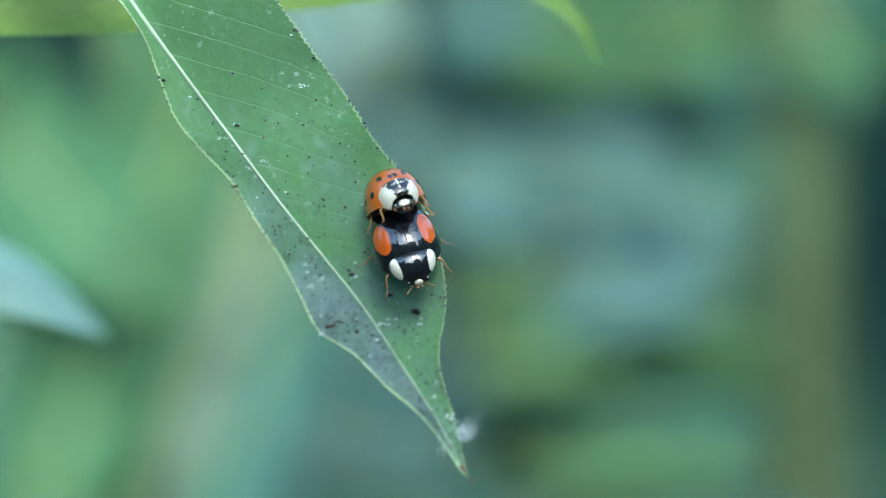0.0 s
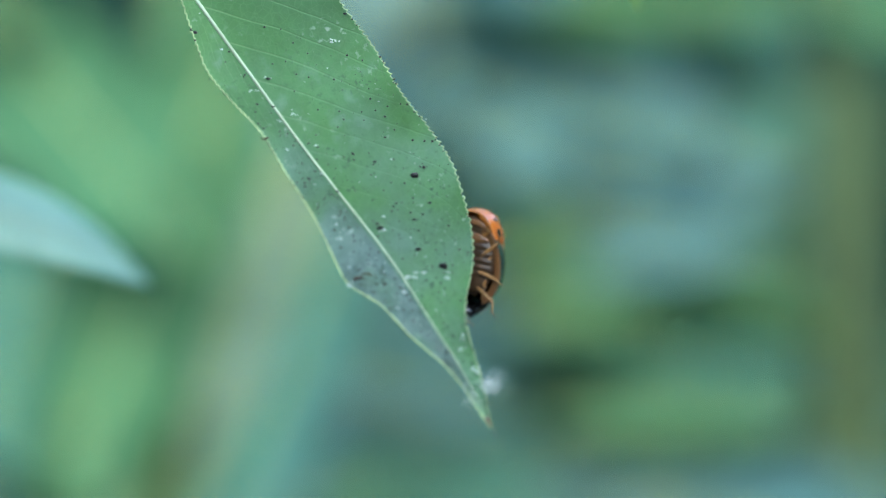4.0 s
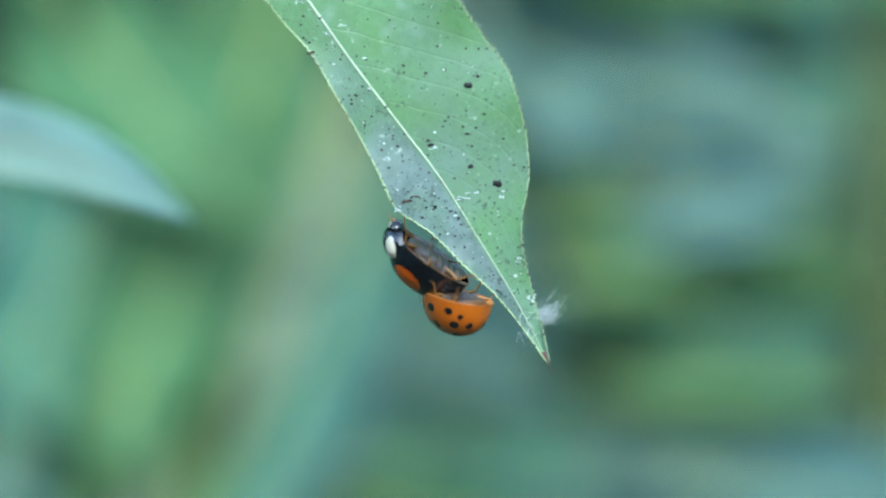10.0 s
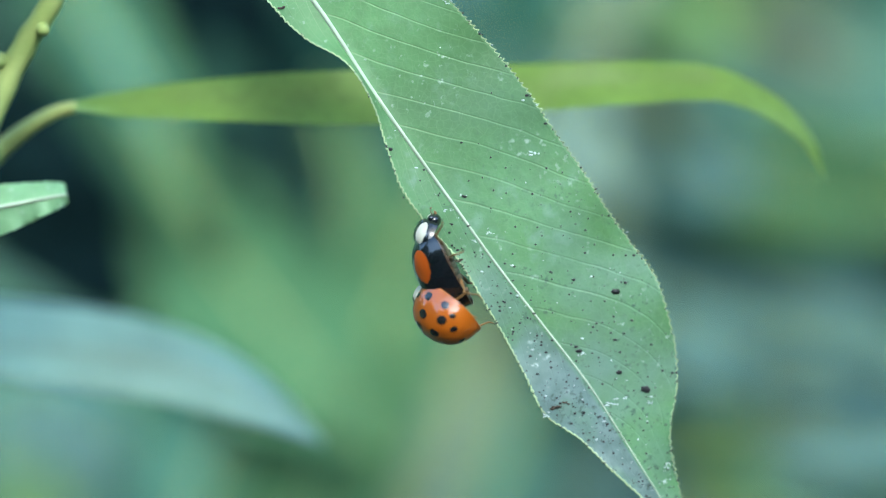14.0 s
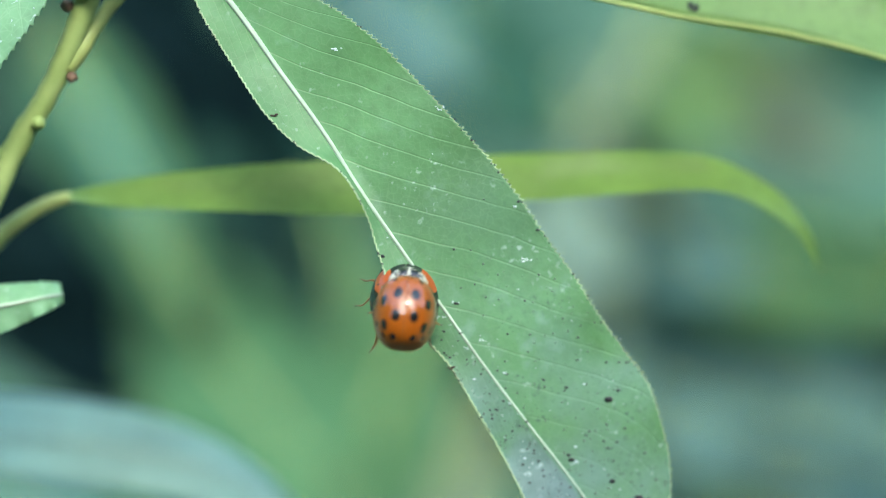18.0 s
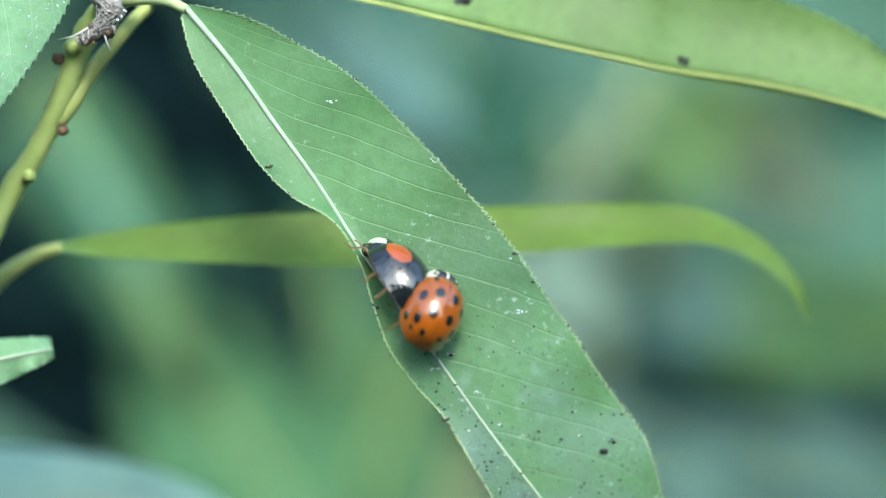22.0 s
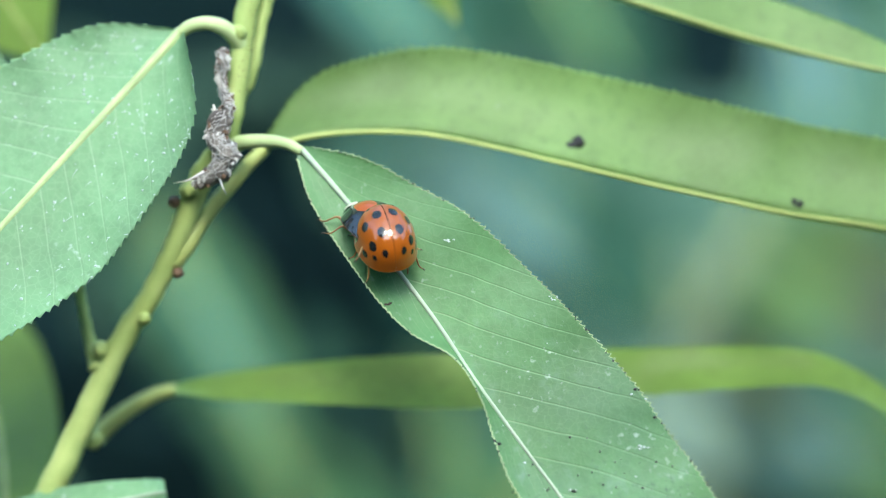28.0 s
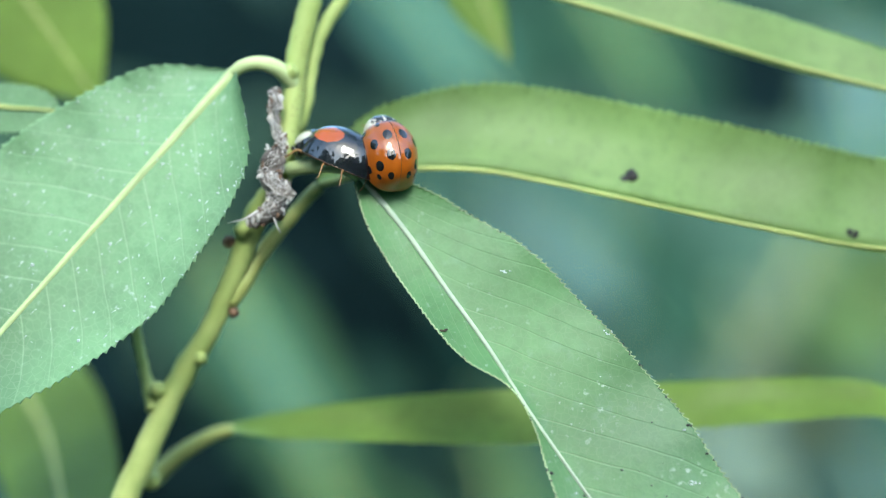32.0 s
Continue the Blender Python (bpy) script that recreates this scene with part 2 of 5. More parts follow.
LEG = plain_material("amber_leg", (0.24, 0.115, 0.03), 0.4, 2500, 0.4, 0.3)
LEG_DARK = plain_material("brown_amber_leg", (0.20, 0.105, 0.035), 0.4, 2500, 0.4, 0.3)
RIM_DARK = plain_material("amber_rim", (0.10, 0.045, 0.016), 0.35, 1500, 0.4, 0.2, coat=0.3)
RIM = plain_material("orange_rim", (0.36, 0.12, 0.02), 0.35, 1500, 0.3, 0.1, coat=0.3)

# ---------------------------------------------------------------- backdrop and ground
def backdrop_material():
    m, nt, bsdf = nodes_of("distant_undergrowth")
    a, b = noise_node(nt, 5.0, 3), noise_node(nt, 18.0, 3)
    col = mix_node(nt, ramp_node(nt, a, 0.35, 0.65), (0.02, 0.055, 0.04), (0.075, 0.16, 0.10))
    col = mix_node(nt, math_node(nt, "MULTIPLY", ramp_node(nt, b, 0.4, 0.7), 0.5), col, (0.05, 0.12, 0.08))
    nt.links.new(col, bsdf.inputs["Base Color"])
    bsdf.inputs["Roughness"].default_value = 0.9
    return m


def make_backdrop():
    verts, faces = [], []
    nx, nz = 96, 20
    for j in range(nz + 1):
        for i in range(nx):
            a = 2 * math.pi * i / nx
            r = 1.3 + 0.05 * math.sin(i * 5 * 2 * math.pi / nx + j)
            top = 0.60 + 0.22 * math.sin(a * 7) + 0.16 * math.sin(a * 17 + 1)
            verts.append((math.sin(a) * r, math.cos(a) * r - DISTANCE, -0.9 + (0.9 + top) * j / nz))
    for j in range(nz):
        for i in range(nx):
            i2 = (i + 1) % nx
            faces.append((j * nx + i, j * nx + i2, (j + 1) * nx + i2, (j + 1) * nx + i))
    ob = new("backdrop", mesh_of("backdrop", verts, faces, backdrop_material()))
    tagged(ob, "dark green undergrowth all round, far out of focus", "backdrop", kind="structure")
    soil = plain_material("ground_soil", (0.05, 0.055, 0.03), 0.95, 30, 0.5, 0.5, 0.01)
    g, n = [], 24
    for j in range(n + 1):
        for i in range(n + 1):
            x, y = (i / n * 2 - 1), (j / n * 2 - 1)
            x, y = math.copysign(abs(x) ** 3, x) * 400, math.copysign(abs(y) ** 3, y) * 400
            g.append((x, y, -0.9 + 0.03 * noise.noise(Vector((x, y, 0)))))
    gf = [(j * (n + 1) + i, j * (n + 1) + i + 1, (j + 1) * (n + 1) + i + 1, (j + 1) * (n + 1) + i) for j in range(n) for i in range(n)]
    tagged(new("ground", mesh_of("ground", g, gf, soil)), "dark damp soil under the shrub", "ground", kind="structure")


make_backdrop()


# ---------------------------------------------------------------- leaves
class Blade:
    """A leaf's surface: a midrib on the plan with widths to either side, folds towards the lens and a toothed edge."""

    def __init__(self, mid, wl, wr, origin=None, fold_l=0.0, fold_r=0.0, cup=0.0, teeth=0.0, pitch=11.0, ns=200, nu=8, wave=0.0, seed=0, teeth_l=1.0):
        rng = random.Random(seed)
        pts = spline(mid, ns + 1)
        tan = np.gradient(pts[:, :2], axis=0)
        tan /= np.maximum(np.linalg.norm(tan, axis=1), 1e-9)[:, None]
        k = max(3, ns // 30) | 1
        tan = np.stack([np.convolve(np.pad(tan[:, q], k // 2, "edge"), np.ones(k) / k, "valid") for q in (0, 1)], 1)
        length = np.concatenate([[0], np.cumsum(np.linalg.norm(np.diff(pts[:, :2], axis=0), axis=1))])
        g = np.linspace(0, 1, ns + 1)

        def table(w):
            if isinstance(w, (int, float)):
                return np.full(ns + 1, float(w))
            return spline([(x,) for x in w], ns + 1)[:, 0]
        left, right, fl, fr = np.maximum(table(wl), 0.4), np.maximum(table(wr), 0.4), table(fold_l), table(fold_r)
        self.origin = origin or spot(*mid[0])
        self.ns, self.nu = ns, nu
        self.plan, self.verts, self.uv = [], [], []
        phase = [rng.uniform(0, 6.28) for _ in range(4)]
        jit = [[rng.uniform(0.6, 1.3) for _ in range(int(length[-1] / pitch) + 3)] for _ in range(2)]
        for i in range(ns + 1):
            for j in range(-nu, nu + 1):
                f = j / nu
                side, w, fold = (1, right[i], fr[i]) if j > 0 else (-1, left[i], fl[i])
                r = abs(f)
                if teeth:
                    r = 1.0 if r == 1 else 0.975 * r * nu / (nu - 1)
                if r == 1 and teeth:
                    q = length[i] / pitch
                    saw = (q % 1.0) ** 1.6
                    w = w + teeth * (1.0 if side > 0 else teeth_l) * (saw - 0.5) * jit[0 if side > 0 else 1][int(q)] * min(1, w / 25)
                nx, ny = tan[i][1], -tan[i][0]
                u, v = pts[i][0] + nx * side * w * r, pts[i][1] + ny * side * w * r
                deep = pts[i][2] - fold * r ** 1.1 + cup * r * (1 - r) * 4
                deep += wave * r * math.sin(g[i] * 19 + phase[0 if side > 0 else 1]) * 0.5 + wave * r * r * math.sin(g[i] * 47 + phase[2])
                self.plan.append((u, v, deep))
                self.verts.append(spot(u, v, deep) - self.origin)
                self.uv.append((g[i], 0.5 + 0.5 * r * (1 if f > 0 else -1)))
        self.rib = [(pts[i][0], pts[i][1], pts[i][2]) for i in range(ns + 1)]
        self.array = np.array(self.plan)

    def mesh(self, name, material, thick=0.00018):
        n = 2 * self.nu + 1
        faces = [(i * n + j, (i + 1) * n + j, (i + 1) * n + j + 1, i * n + j + 1) for i in range(self.ns) for j in range(n - 1)]
        # an own lower skin and a rim, so that the blade has thickness
        top = [Vector(v) for v in self.verts]
        low = [v + Vector((0, thick, 0)) for v in top]
        k = len(top)
        all_faces = faces + [tuple(q + k for q in f[::-1]) for f in faces]
        for i in range(self.ns):
            for j in (0, n - 1):
                a, b = i * n + j, (i + 1) * n + j
                all_faces.append((a, b, b + k, a + k) if j else (b, a, a + k, b + k))
        me = mesh_of(name, top + low, all_faces, material)
        layer = me.uv_layers.new(name="UVMap")
        idx = np.empty(len(me.loops), dtype=np.int32)
        me.loops.foreach_get("vertex_index", idx)
        uv = np.array(self.uv + self.uv)[idx]
        layer.data.foreach_set("uv", uv.astype(np.float32).ravel())
        return me

    def nearest(self, u, v):
        """The surface's place, from the leaf's origin, at a spot on the plan."""
        d = (self.array[:, 0] - u) ** 2 + (self.array[:, 1] - v) ** 2
        return Vector(self.verts[int(d.argmin())])

    def rib_tube(self, r0, r1, start=0.0, lift=0.25, sides=8, sink=0.7):
        i0 = int(start * self.ns)
        pts = self.rib[i0::3]
        n = len(pts)
        path = [spot(u, v, d - lift * (1 - sink * (q / n) ** 1.5)) - self.origin for q, (u, v, d) in enumerate(pts)]
        return tube_data(path, [(r0 + (r1 - r0) * (q / n) ** 0.7) * MM for q in range(n)], sides)


def leaf_thing(name, blade, material, rib_material, label, r0=0.45, r1=0.08, petiole=None, pet_r=(0.5, 0.6), group="", rib_lift=0.12, thick=0.00018, stalk=None, sink=0.7):
    """A leaf with blade, midrib and petiole, its origin at the blade's base."""
    root = new(name)
    root.location = blade.origin
    tagged(root, label, "leaf", group)
    part("blade", blade.mesh("blade", material, thick), root)
    if r0:
        part("midrib", mesh_of("midrib", *blade.rib_tube(r0, r1, lift=rib_lift, sink=sink), rib_material), root, "pale raised midrib")
    if petiole:
        pts = spline(petiole, 24)
        path = [spot(*p) - blade.origin for p in pts]
        rad = [(pet_r[0] + (pet_r[1] - pet_r[0]) * i / 23) * MM for i in range(24)]
        part("petiole", mesh_of("petiole", *tube_data(path, rad, 10), stalk or rib_material), root, "smooth yellow-green petiole")
    return root


# the leaf on which the beetles walk: midrib, widths to either side, every twentieth of its length
MAIN_MID = [(323, 24), (407, 125), (483, 232), (558, 336), (630, 448), (705, 556), (781, 662), (858, 769), (938, 873), (1018, 977), (1088, 1086), (1155, 1195), (1217, 1312)]
MAIN_LEFT = [12, 49, 60, 63, 64, 50, 12, 13, 37, 58, 58, 50, 57, 67, 81, 94, 65, 47, 26, 13, 1]
MAIN_RIGHT = [9, 68, 107, 146, 168, 183, 200, 212, 220, 223, 220, 221, 215, 212, 209, 178, 134, 72, 41, 21, 1]
MAIN_FOLD = [0, 0.1, 0.4, 0.8, 1.2, 1.3, 1.0, 0.9, 0.7, 0.4, 0.25, 0.15, 0.1, 0.1, 0.1, 0.1, 0.1, 0.1, 0.05, 0.0, 0]


def plane_deep(u, v):
    """How deep the leaf's inclined plane lies at a spot: its tip leans to the lens."""
    top = (441 - 25) / FOCAL * DISTANCE
    slope = (441 - v) / FOCAL
    return ((DISTANCE - 0.12 * top) / (1 - 0.12 * slope) - DISTANCE) / MM


def make_main_leaf():
    mid = [(u, v, plane_deep(u, v)) for u, v in MAIN_MID]
    blade = Blade(mid, MAIN_LEFT, MAIN_RIGHT, Vector(LEAF_PIVOT), MAIN_FOLD, 0.3, cup=0.05, teeth=4.9, pitch=11.5, ns=700, nu=10, wave=0.25, seed=3, teeth_l=0.6)
    root = leaf_thing("willow_leaf", blade, BLADE, RIB, "narrow green willow leaf with a toothed edge, speckled with black frass",
                      0.27, 0.03, rib_lift=0.04, petiole=[(323, 28, 0), (295, 14, 0), (262, 8, 0.6), (225, 8, 1.4), (205, 12, 2.2)], pet_r=(0.42, 0.68), stalk=RIB_FRESH, sink=1.6)
    rng = random.Random(11)
    # black droppings that can be told apart
    for u, v, r in ((1117, 986, 0.42), (1070, 808, 0.34), (998, 918, 0.22), (1069, 954, 0.26), (1088, 790, 0.18), (1002, 905, 0.16), (985, 795, 0.14),
                    (950, 780, 0.12), (1030, 870, 0.13), (797, 643, 0.17), (812, 690, 0.13), (668, 560, 0.2), (880, 770, 0.12), (1011, 1024, 0.16),
                    (920, 850, 0.12), (940, 920, 0.12), (900, 470, 0.15), (930, 520, 0.14), (1060, 900, 0.14), (1100, 860, 0.13)):
        c = blade.nearest(u, v) + Vector((0, -0.10 * MM, 0))
        part("frass_speck", mesh_of("frass_speck", *ball_data((0, 0, 0), (r * 0.85 * MM * rng.uniform(0.9, 1.5), r * 0.35 * MM, r * 0.6 * MM), rng, 0.35, 6, 9), FRASS), root, place=Matrix.Translation(c))
    # pale residue marks
    for u, v, a, b in ((816, 724, 0.35, 0.10), (851, 700, 0.30, 0.12), (581, 196, 0.45, 0.2), (917, 566, 0.45, 0.25), (1159, 1122, 0.3, 0.22), (795, 640, 0.3, 0.1), (770, 668, 0.4, 0.12),
                       (940, 1030, 0.35, 0.25), (1060, 1010, 0.6, 0.2), (1075, 1000, 0.5, 0.15), (1120, 1010, 0.3, 0.12), (1180, 1190, 0.5, 0.3), (1155, 1150, 0.3, 0.2), (1000, 925, 0.35, 0.15), (760, 305, 0.35, 0.2)):
        c = blade.nearest(u, v) + Vector((0, -0.06 * MM, 0))
        pieces = [ball_data((rng.uniform(-a, a) * MM, 0, rng.uniform(-b, b) * MM), (a * 0.22 * MM, 0.03 * MM, b * 0.3 * MM), rng, 0.4, 4, 7) for _ in range(7)]
        part("residue_mark", mesh_of("residue_mark", *merged(pieces), MARK_WHITE), root, "dried white residue", Matrix.Translation(c))
    for u, v, a in ((473, 309, 0.4), (957, 1019, 0.5), (975, 1012, 0.3), (790, 755, 0.35)):
        c = blade.nearest(u, v) + Vector((0, -0.08 * MM, 0))
        pieces = [ball_data((rng.uniform(-a, a) * MM, 0, rng.uniform(-a, a) * 0.3 * MM), (a * 0.4 * MM, 0.07 * MM, a * 0.2 * MM), rng, 0.3, 4, 7) for _ in range(5)]
        part("brown_scar", mesh_of("brown_scar", *merged(pieces), MARK_BROWN), root, "dry brown scar at the edge", Matrix.Translation(c))
    # fine dots beyond counting, denser towards the tip
    fine, pale = [], []
    while len(fine) < 640:
        i, j = int(rng.triangular(0.40, 0.96, 0.74) * blade.ns), rng.randint(1, 2 * blade.nu - 1)
        p = Vector(blade.verts[i * (2 * blade.nu + 1) + j]) + Vector((rng.uniform(-.4, .4) * MM, -0.05 * MM, rng.uniform(-.4, .4) * MM))
        r = rng.choice((0.02, 0.025, 0.032, 0.04, 0.06, 0.085)) * MM
        fine.append(ball_data(p, (r * rng.uniform(0.8, 1.6), r * 0.7, r), rng, 0.2, 4, 6))
    tagged(part("fine_frass", mesh_of("fine_frass", *merged(fine), FRASS), root, "fine black dots"), kind="stuff")
    while len(pale) < 95:
        i, j = int(rng.triangular(0.3, 0.97, 0.86) * blade.ns), rng.randint(3, 2 * blade.nu - 1)
        p = Vector(blade.verts[i * (2 * blade.nu + 1) + j]) + Vector((rng.uniform(-.4, .4) * MM, -0.05 * MM, rng.uniform(-.4, .4) * MM))
        r = rng.choice((0.02, 0.03, 0.04, 0.075)) * MM
        pale.append(ball_data(p, (r * rng.uniform(0.8, 2.4), r * 0.5, r), rng, 0.2, 4, 6))
    tagged(part("fine_residue", mesh_of("fine_residue", *merged(pale), MARK_WHITE), root, "fine pale dots"), kind="stuff")
    # tips of the teeth, and the purple point of the leaf
    n = 2 * blade.nu + 1
    for j in (0, n - 1):
        path = [Vector(blade.verts[i * n + j]) for i in range(4, blade.ns - 3)]
        part("margin", mesh_of("margin", *tube_data(path, [(0.042 if j else 0.075) * MM] * len(path), 6), EDGE), root, "yellowish finely toothed margin")
    glands = []
    for j in (0, n - 1):
        for i in range(14, blade.ns - 8):
            p, q = Vector(blade.verts[i * n + j]), Vector(blade.verts[i * n + n // 2])
            far = (p - q).length
            if far > (Vector(blade.verts[(i - 1) * n + j]) - Vector(blade.verts[(i - 1) * n + n // 2])).length and far > (Vector(blade.verts[(i + 1) * n + j]) - Vector(blade.verts[(i + 1) * n + n // 2])).length:
                r = rng.uniform(0.055, 0.10) * MM
                glands.append(ball_data(p + Vector((0, -0.02 * MM, 0)), (r, r * 0.8, r * rng.uniform(0.8, 1.2)), rng, 0.15, 5, 7))
    tagged(part("gland_fringe", mesh_of("gland_fringe", *merged(glands), EDGE), root, "pale glands on the tips of the teeth"), kind="stuff")
    teeth = []
    for j in (0, n - 1):
        for i in range(10, blade.ns - 8):
            if rng.random() < 0.11:
                p = Vector(blade.verts[i * n + j])
                r = rng.uniform(0.04, 0.09) * MM
                teeth.append(ball_data(p + Vector((0, -0.03 * MM, 0)), (r * rng.uniform(0.7, 1.5), r, r), rng, 0.3, 4, 5))
    tagged(part("edge_dirt", mesh_of("edge_dirt", *merged(teeth), FRASS), root, "dark dirt caught on the teeth"), kind="stuff")
    tip = blade.rib[-14:]
    path = [spot(u, v, d - 0.1) - blade.origin for u, v, d in tip] + [spot(1223, 1326, tip[-1][2]) - blade.origin]
    part("tip_point", mesh_of("tip_point", *tube_data(path, [0.22 * MM * (1 - i / len(path)) + 0.02 * MM for i in range(len(path))], 7),
                              plain_material("purple_tip", (0.16, 0.09, 0.10), 0.5, 2000)), root, "withered purple tip")
    # silk fluff caught on the tip
    hairs = []
    base = blade.nearest(1195, 1225)
    for _ in range(80):
        d = Vector((rng.uniform(-0.1, 1.0), rng.uniform(-0.5, 0.5), rng.uniform(-0.25, 1.0))).normalized()
        ln = rng.uniform(0.4, 1.0) * rng.uniform(0.8, 2.6) * MM
        p = [base + Vector((rng.uniform(0, 0.7), rng.uniform(-.4, .2), rng.uniform(-.3, .7))) * MM]
        for _ in range(4):
            p.append(p[-1] + d * ln * 0.25 + Vector((rng.uniform(-.42, .42), rng.uniform(-.3, .3), rng.uniform(-.42, .42))) * MM)
        hairs.append(tube_data(spline(p, 12), [0.0055 * MM] * 12, 4))
    for _ in range(26):
        p0 = base + Vector((rng.uniform(-1.6, -0.2), rng.uniform(-.2, .2), rng.uniform(-2.2, 0.4))) * MM
        p2 = p0 + Vector((rng.uniform(-.7, .5), 0, rng.uniform(-.9, .4))) * MM
        hairs.append(tube_data(spline([p0, (p0 + p2) / 2 + Vector((0, 0, 0.15 * MM)), p2], 5), [0.012 * MM] * 5, 4))
    tagged(part("silk_tuft", mesh_of("silk_tuft", *merged(hairs), SILK), root, "white wispy silk fluff"), kind="stuff")
    return root


main_leaf = make_main_leaf()


# ---------------------------------------------------------------- the other leaves of the shoot
SWAYING = {}


def make_shoot_leaves():
    # broad leaf on a hooked petiole
    blade = Blade([(106 - 57 * i, -182 + 63 * i, -0.4 * i) for i in range(11)], [6, 115, 163, 195, 220, 232, 225, 200, 160, 100, 2], [6, 113, 153, 169, 180, 185, 170, 148, 118, 80, 2],
                  fold_l=-0.8, fold_r=2.2, cup=0.5, teeth=6.5, pitch=19, ns=320, nu=10, wave=0.12, seed=5)
    root = leaf_thing("broad_willow_leaf", blade, BLADE_NEAR, RIB_FRESH, "broad fresh green leaf with a pale midrib and toothed edge", 0.52, 0.22, rib_lift=-0.30,
                      petiole=[(104, -179, 0.2), (122, -191, 0), (150, -196, 0), (180, -188, 0.4), (204, -168, 1.2), (218, -148, 2.1)], pet_r=(0.5, 0.78))
    rng = random.Random(41)
    flecks = []
    n = 2 * blade.nu + 1
    while len(flecks) < 330:
        i, j = int(rng.triangular(0.03, 0.75, 0.2) * blade.ns), rng.randint(1, n - 2)
        a, b = Vector(blade.verts[i * n + j]), Vector(blade.verts[(i + 6) * n + j])
        d = (b - a).normalized()
        p = a + (Vector(blade.verts[i * n + j + 1]) - a) * rng.random() + Vector((0, -0.05 * MM, 0))
        r = rng.choice((0.03, 0.04, 0.05, 0.07)) * MM
        flecks.append(ball_data(p, (r * rng.uniform(0.7, 2.2), r * 0.5, r * rng.uniform(0.7, 2.2)), rng, 0.4, 4, 6))
        if rng.random() < 0.25:
            flecks.append(tube_data([p, p + d * rng.uniform(0.2, 0.7) * MM + Vector((rng.uniform(-.2, .2) * MM, 0, rng.uniform(-.2, .2) * MM))], [0.02 * MM, 0.015 * MM], 4))
    tagged(part("fine_residue", mesh_of("fine_residue", *merged(flecks), MARK_WHITE), root, "fine pale flecks"), kind="stuff")
    # lime leaf, seen edge on behind the beetles' leaf
    blade = Blade([(99, 457, 13), (170, 453, 13), (249, 449, 13), (399, 443, 13), (549, 440, 14), (700, 435, 14), (850, 424, 14), (950, 419, 15), (1079, 412, 15), (1199, 411, 16), (1270, 424, 16), (1340, 458, 17), (1395, 510, 17), (1428, 580, 18)],
                  [8, 21, 29, 41, 48, 49, 43, 42, 39, 33, 26, 20, 12, 2], [8, 21, 30, 41, 48, 49, 43, 42, 39, 33, 26, 20, 12, 2], fold_l=1.5, fold_r=-1, teeth=3, pitch=12, ns=260, nu=6, wave=0.2, seed=6)
    SWAYING["lime"] = leaf_thing("curled_lime_leaf", blade, BLADE_LIME, RIB_LIME, "yellow-green leaf seen edge on with a drooping tip", 0, 0,
               petiole=[(104, 457, 13), (70, 466, 13), (30, 487, 13), (-8, 515, 13), (-48, 552, 13)], pet_r=(0.5, 0.85))
    # long leaf that arches over to the other side
    blade = Blade([(258, 26, 5), (350, 5, 5), (440, -2, 5), (541, 2, 5), (642, 20, 5), (792, 54, 5), (942, 89, 6), (1092, 121, 6), (1191, 141, 7), (1357, 166, 8), (1520, 205, 8), (1640, 250, 8)],
                  [2, 4, 4, 4, 4, 4, 4, 5, 6, 8, 6, 2], [12, 100, 135, 158, 166, 168, 170, 166, 162, 152, 110, 3], fold_l=1, fold_r=-2, cup=0.8, teeth=9, pitch=15, ns=420, nu=9, wave=0.15, seed=7)
    root = leaf_thing("arching_willow_leaf", blade, BLADE_BACKLIT, RIB_LIME, "long light green leaf arching from the twig with dark blots", 0.27, 0.12,
                      petiole=[(258, 28, 5), (228, 58, 4.6), (194, 99, 4.2), (165, 133, 4), (140, 170, 3.8), (122, 202, 3.5), (94, 238, 3.6)], pet_r=(0.55, 0.75), rib_lift=0.35)
    rng = random.Random(4)
    for u, v, r in ((810, 22, 0.75), (1205, 114, 0.4)):
        c = blade.nearest(u, v) + Vector((0, -0.1 * MM, 0))
        pieces = [ball_data((rng.uniform(-r, r) * 0.7 * MM, 0, rng.uniform(-r, r) * 0.7 * MM), (r * 0.6 * MM, 0.15 * MM, r * 0.6 * MM), rng, 0.3, 5, 8) for _ in range(4)]
        part("dark_blot", mesh_of("dark_blot", *merged(pieces), FRASS), root, "dark blot on the blade", Matrix.Translation(c))
    # leaf at the upper edge
    blade = Blade([(620, -328, 8), (800, -272, 8), (960, -222, 8), (1120, -172, 9), (1300, -126, 9), (1480, -92, 9)], [3, 6, 8, 8, 6, 3], [10, 62, 78, 78, 60, 4], fold_r=-1, teeth=5, pitch=15, ns=160, nu=6, seed=8)
    leaf_thing("slanting_willow_leaf", blade, BLADE_BACKLIT, RIB_LIME, "light green leaf slanting down with a bright edge", 0.3, 0.1)
    # small leaf with a bent tip
    blade = Blade([(-330, 730, 4), (-220, 706, 4), (-120, 685, 4), (-20, 662, 4), (60, 645, 5), (88, 640, 6)], [20, 44, 56, 46, 26, 16], [16, 34, 46, 40, 28, 22], fold_r=-1.5, teeth=4, pitch=12, ns=90, nu=6, wave=0.3, seed=9)
    SWAYING["bent"] = leaf_thing("bent_leaf", blade, BLADE_NEAR, RIB, "pale green leaf with its tip folded over", 0.3, 0.1)
    # pale leaf out of focus below
    blade = Blade([(-420, 842, 44), (-260, 854, 44), (-100, 872, 44), (60, 885, 44), (200, 900, 44), (330, 930, 44), (440, 977, 44), (545, 1054, 44)], [36, 52, 62, 70, 72, 66, 50, 3], [44, 64, 76, 78, 72, 58, 32, 3], fold_l=2.5, fold_r=-3.5, ns=100, nu=6, seed=10)
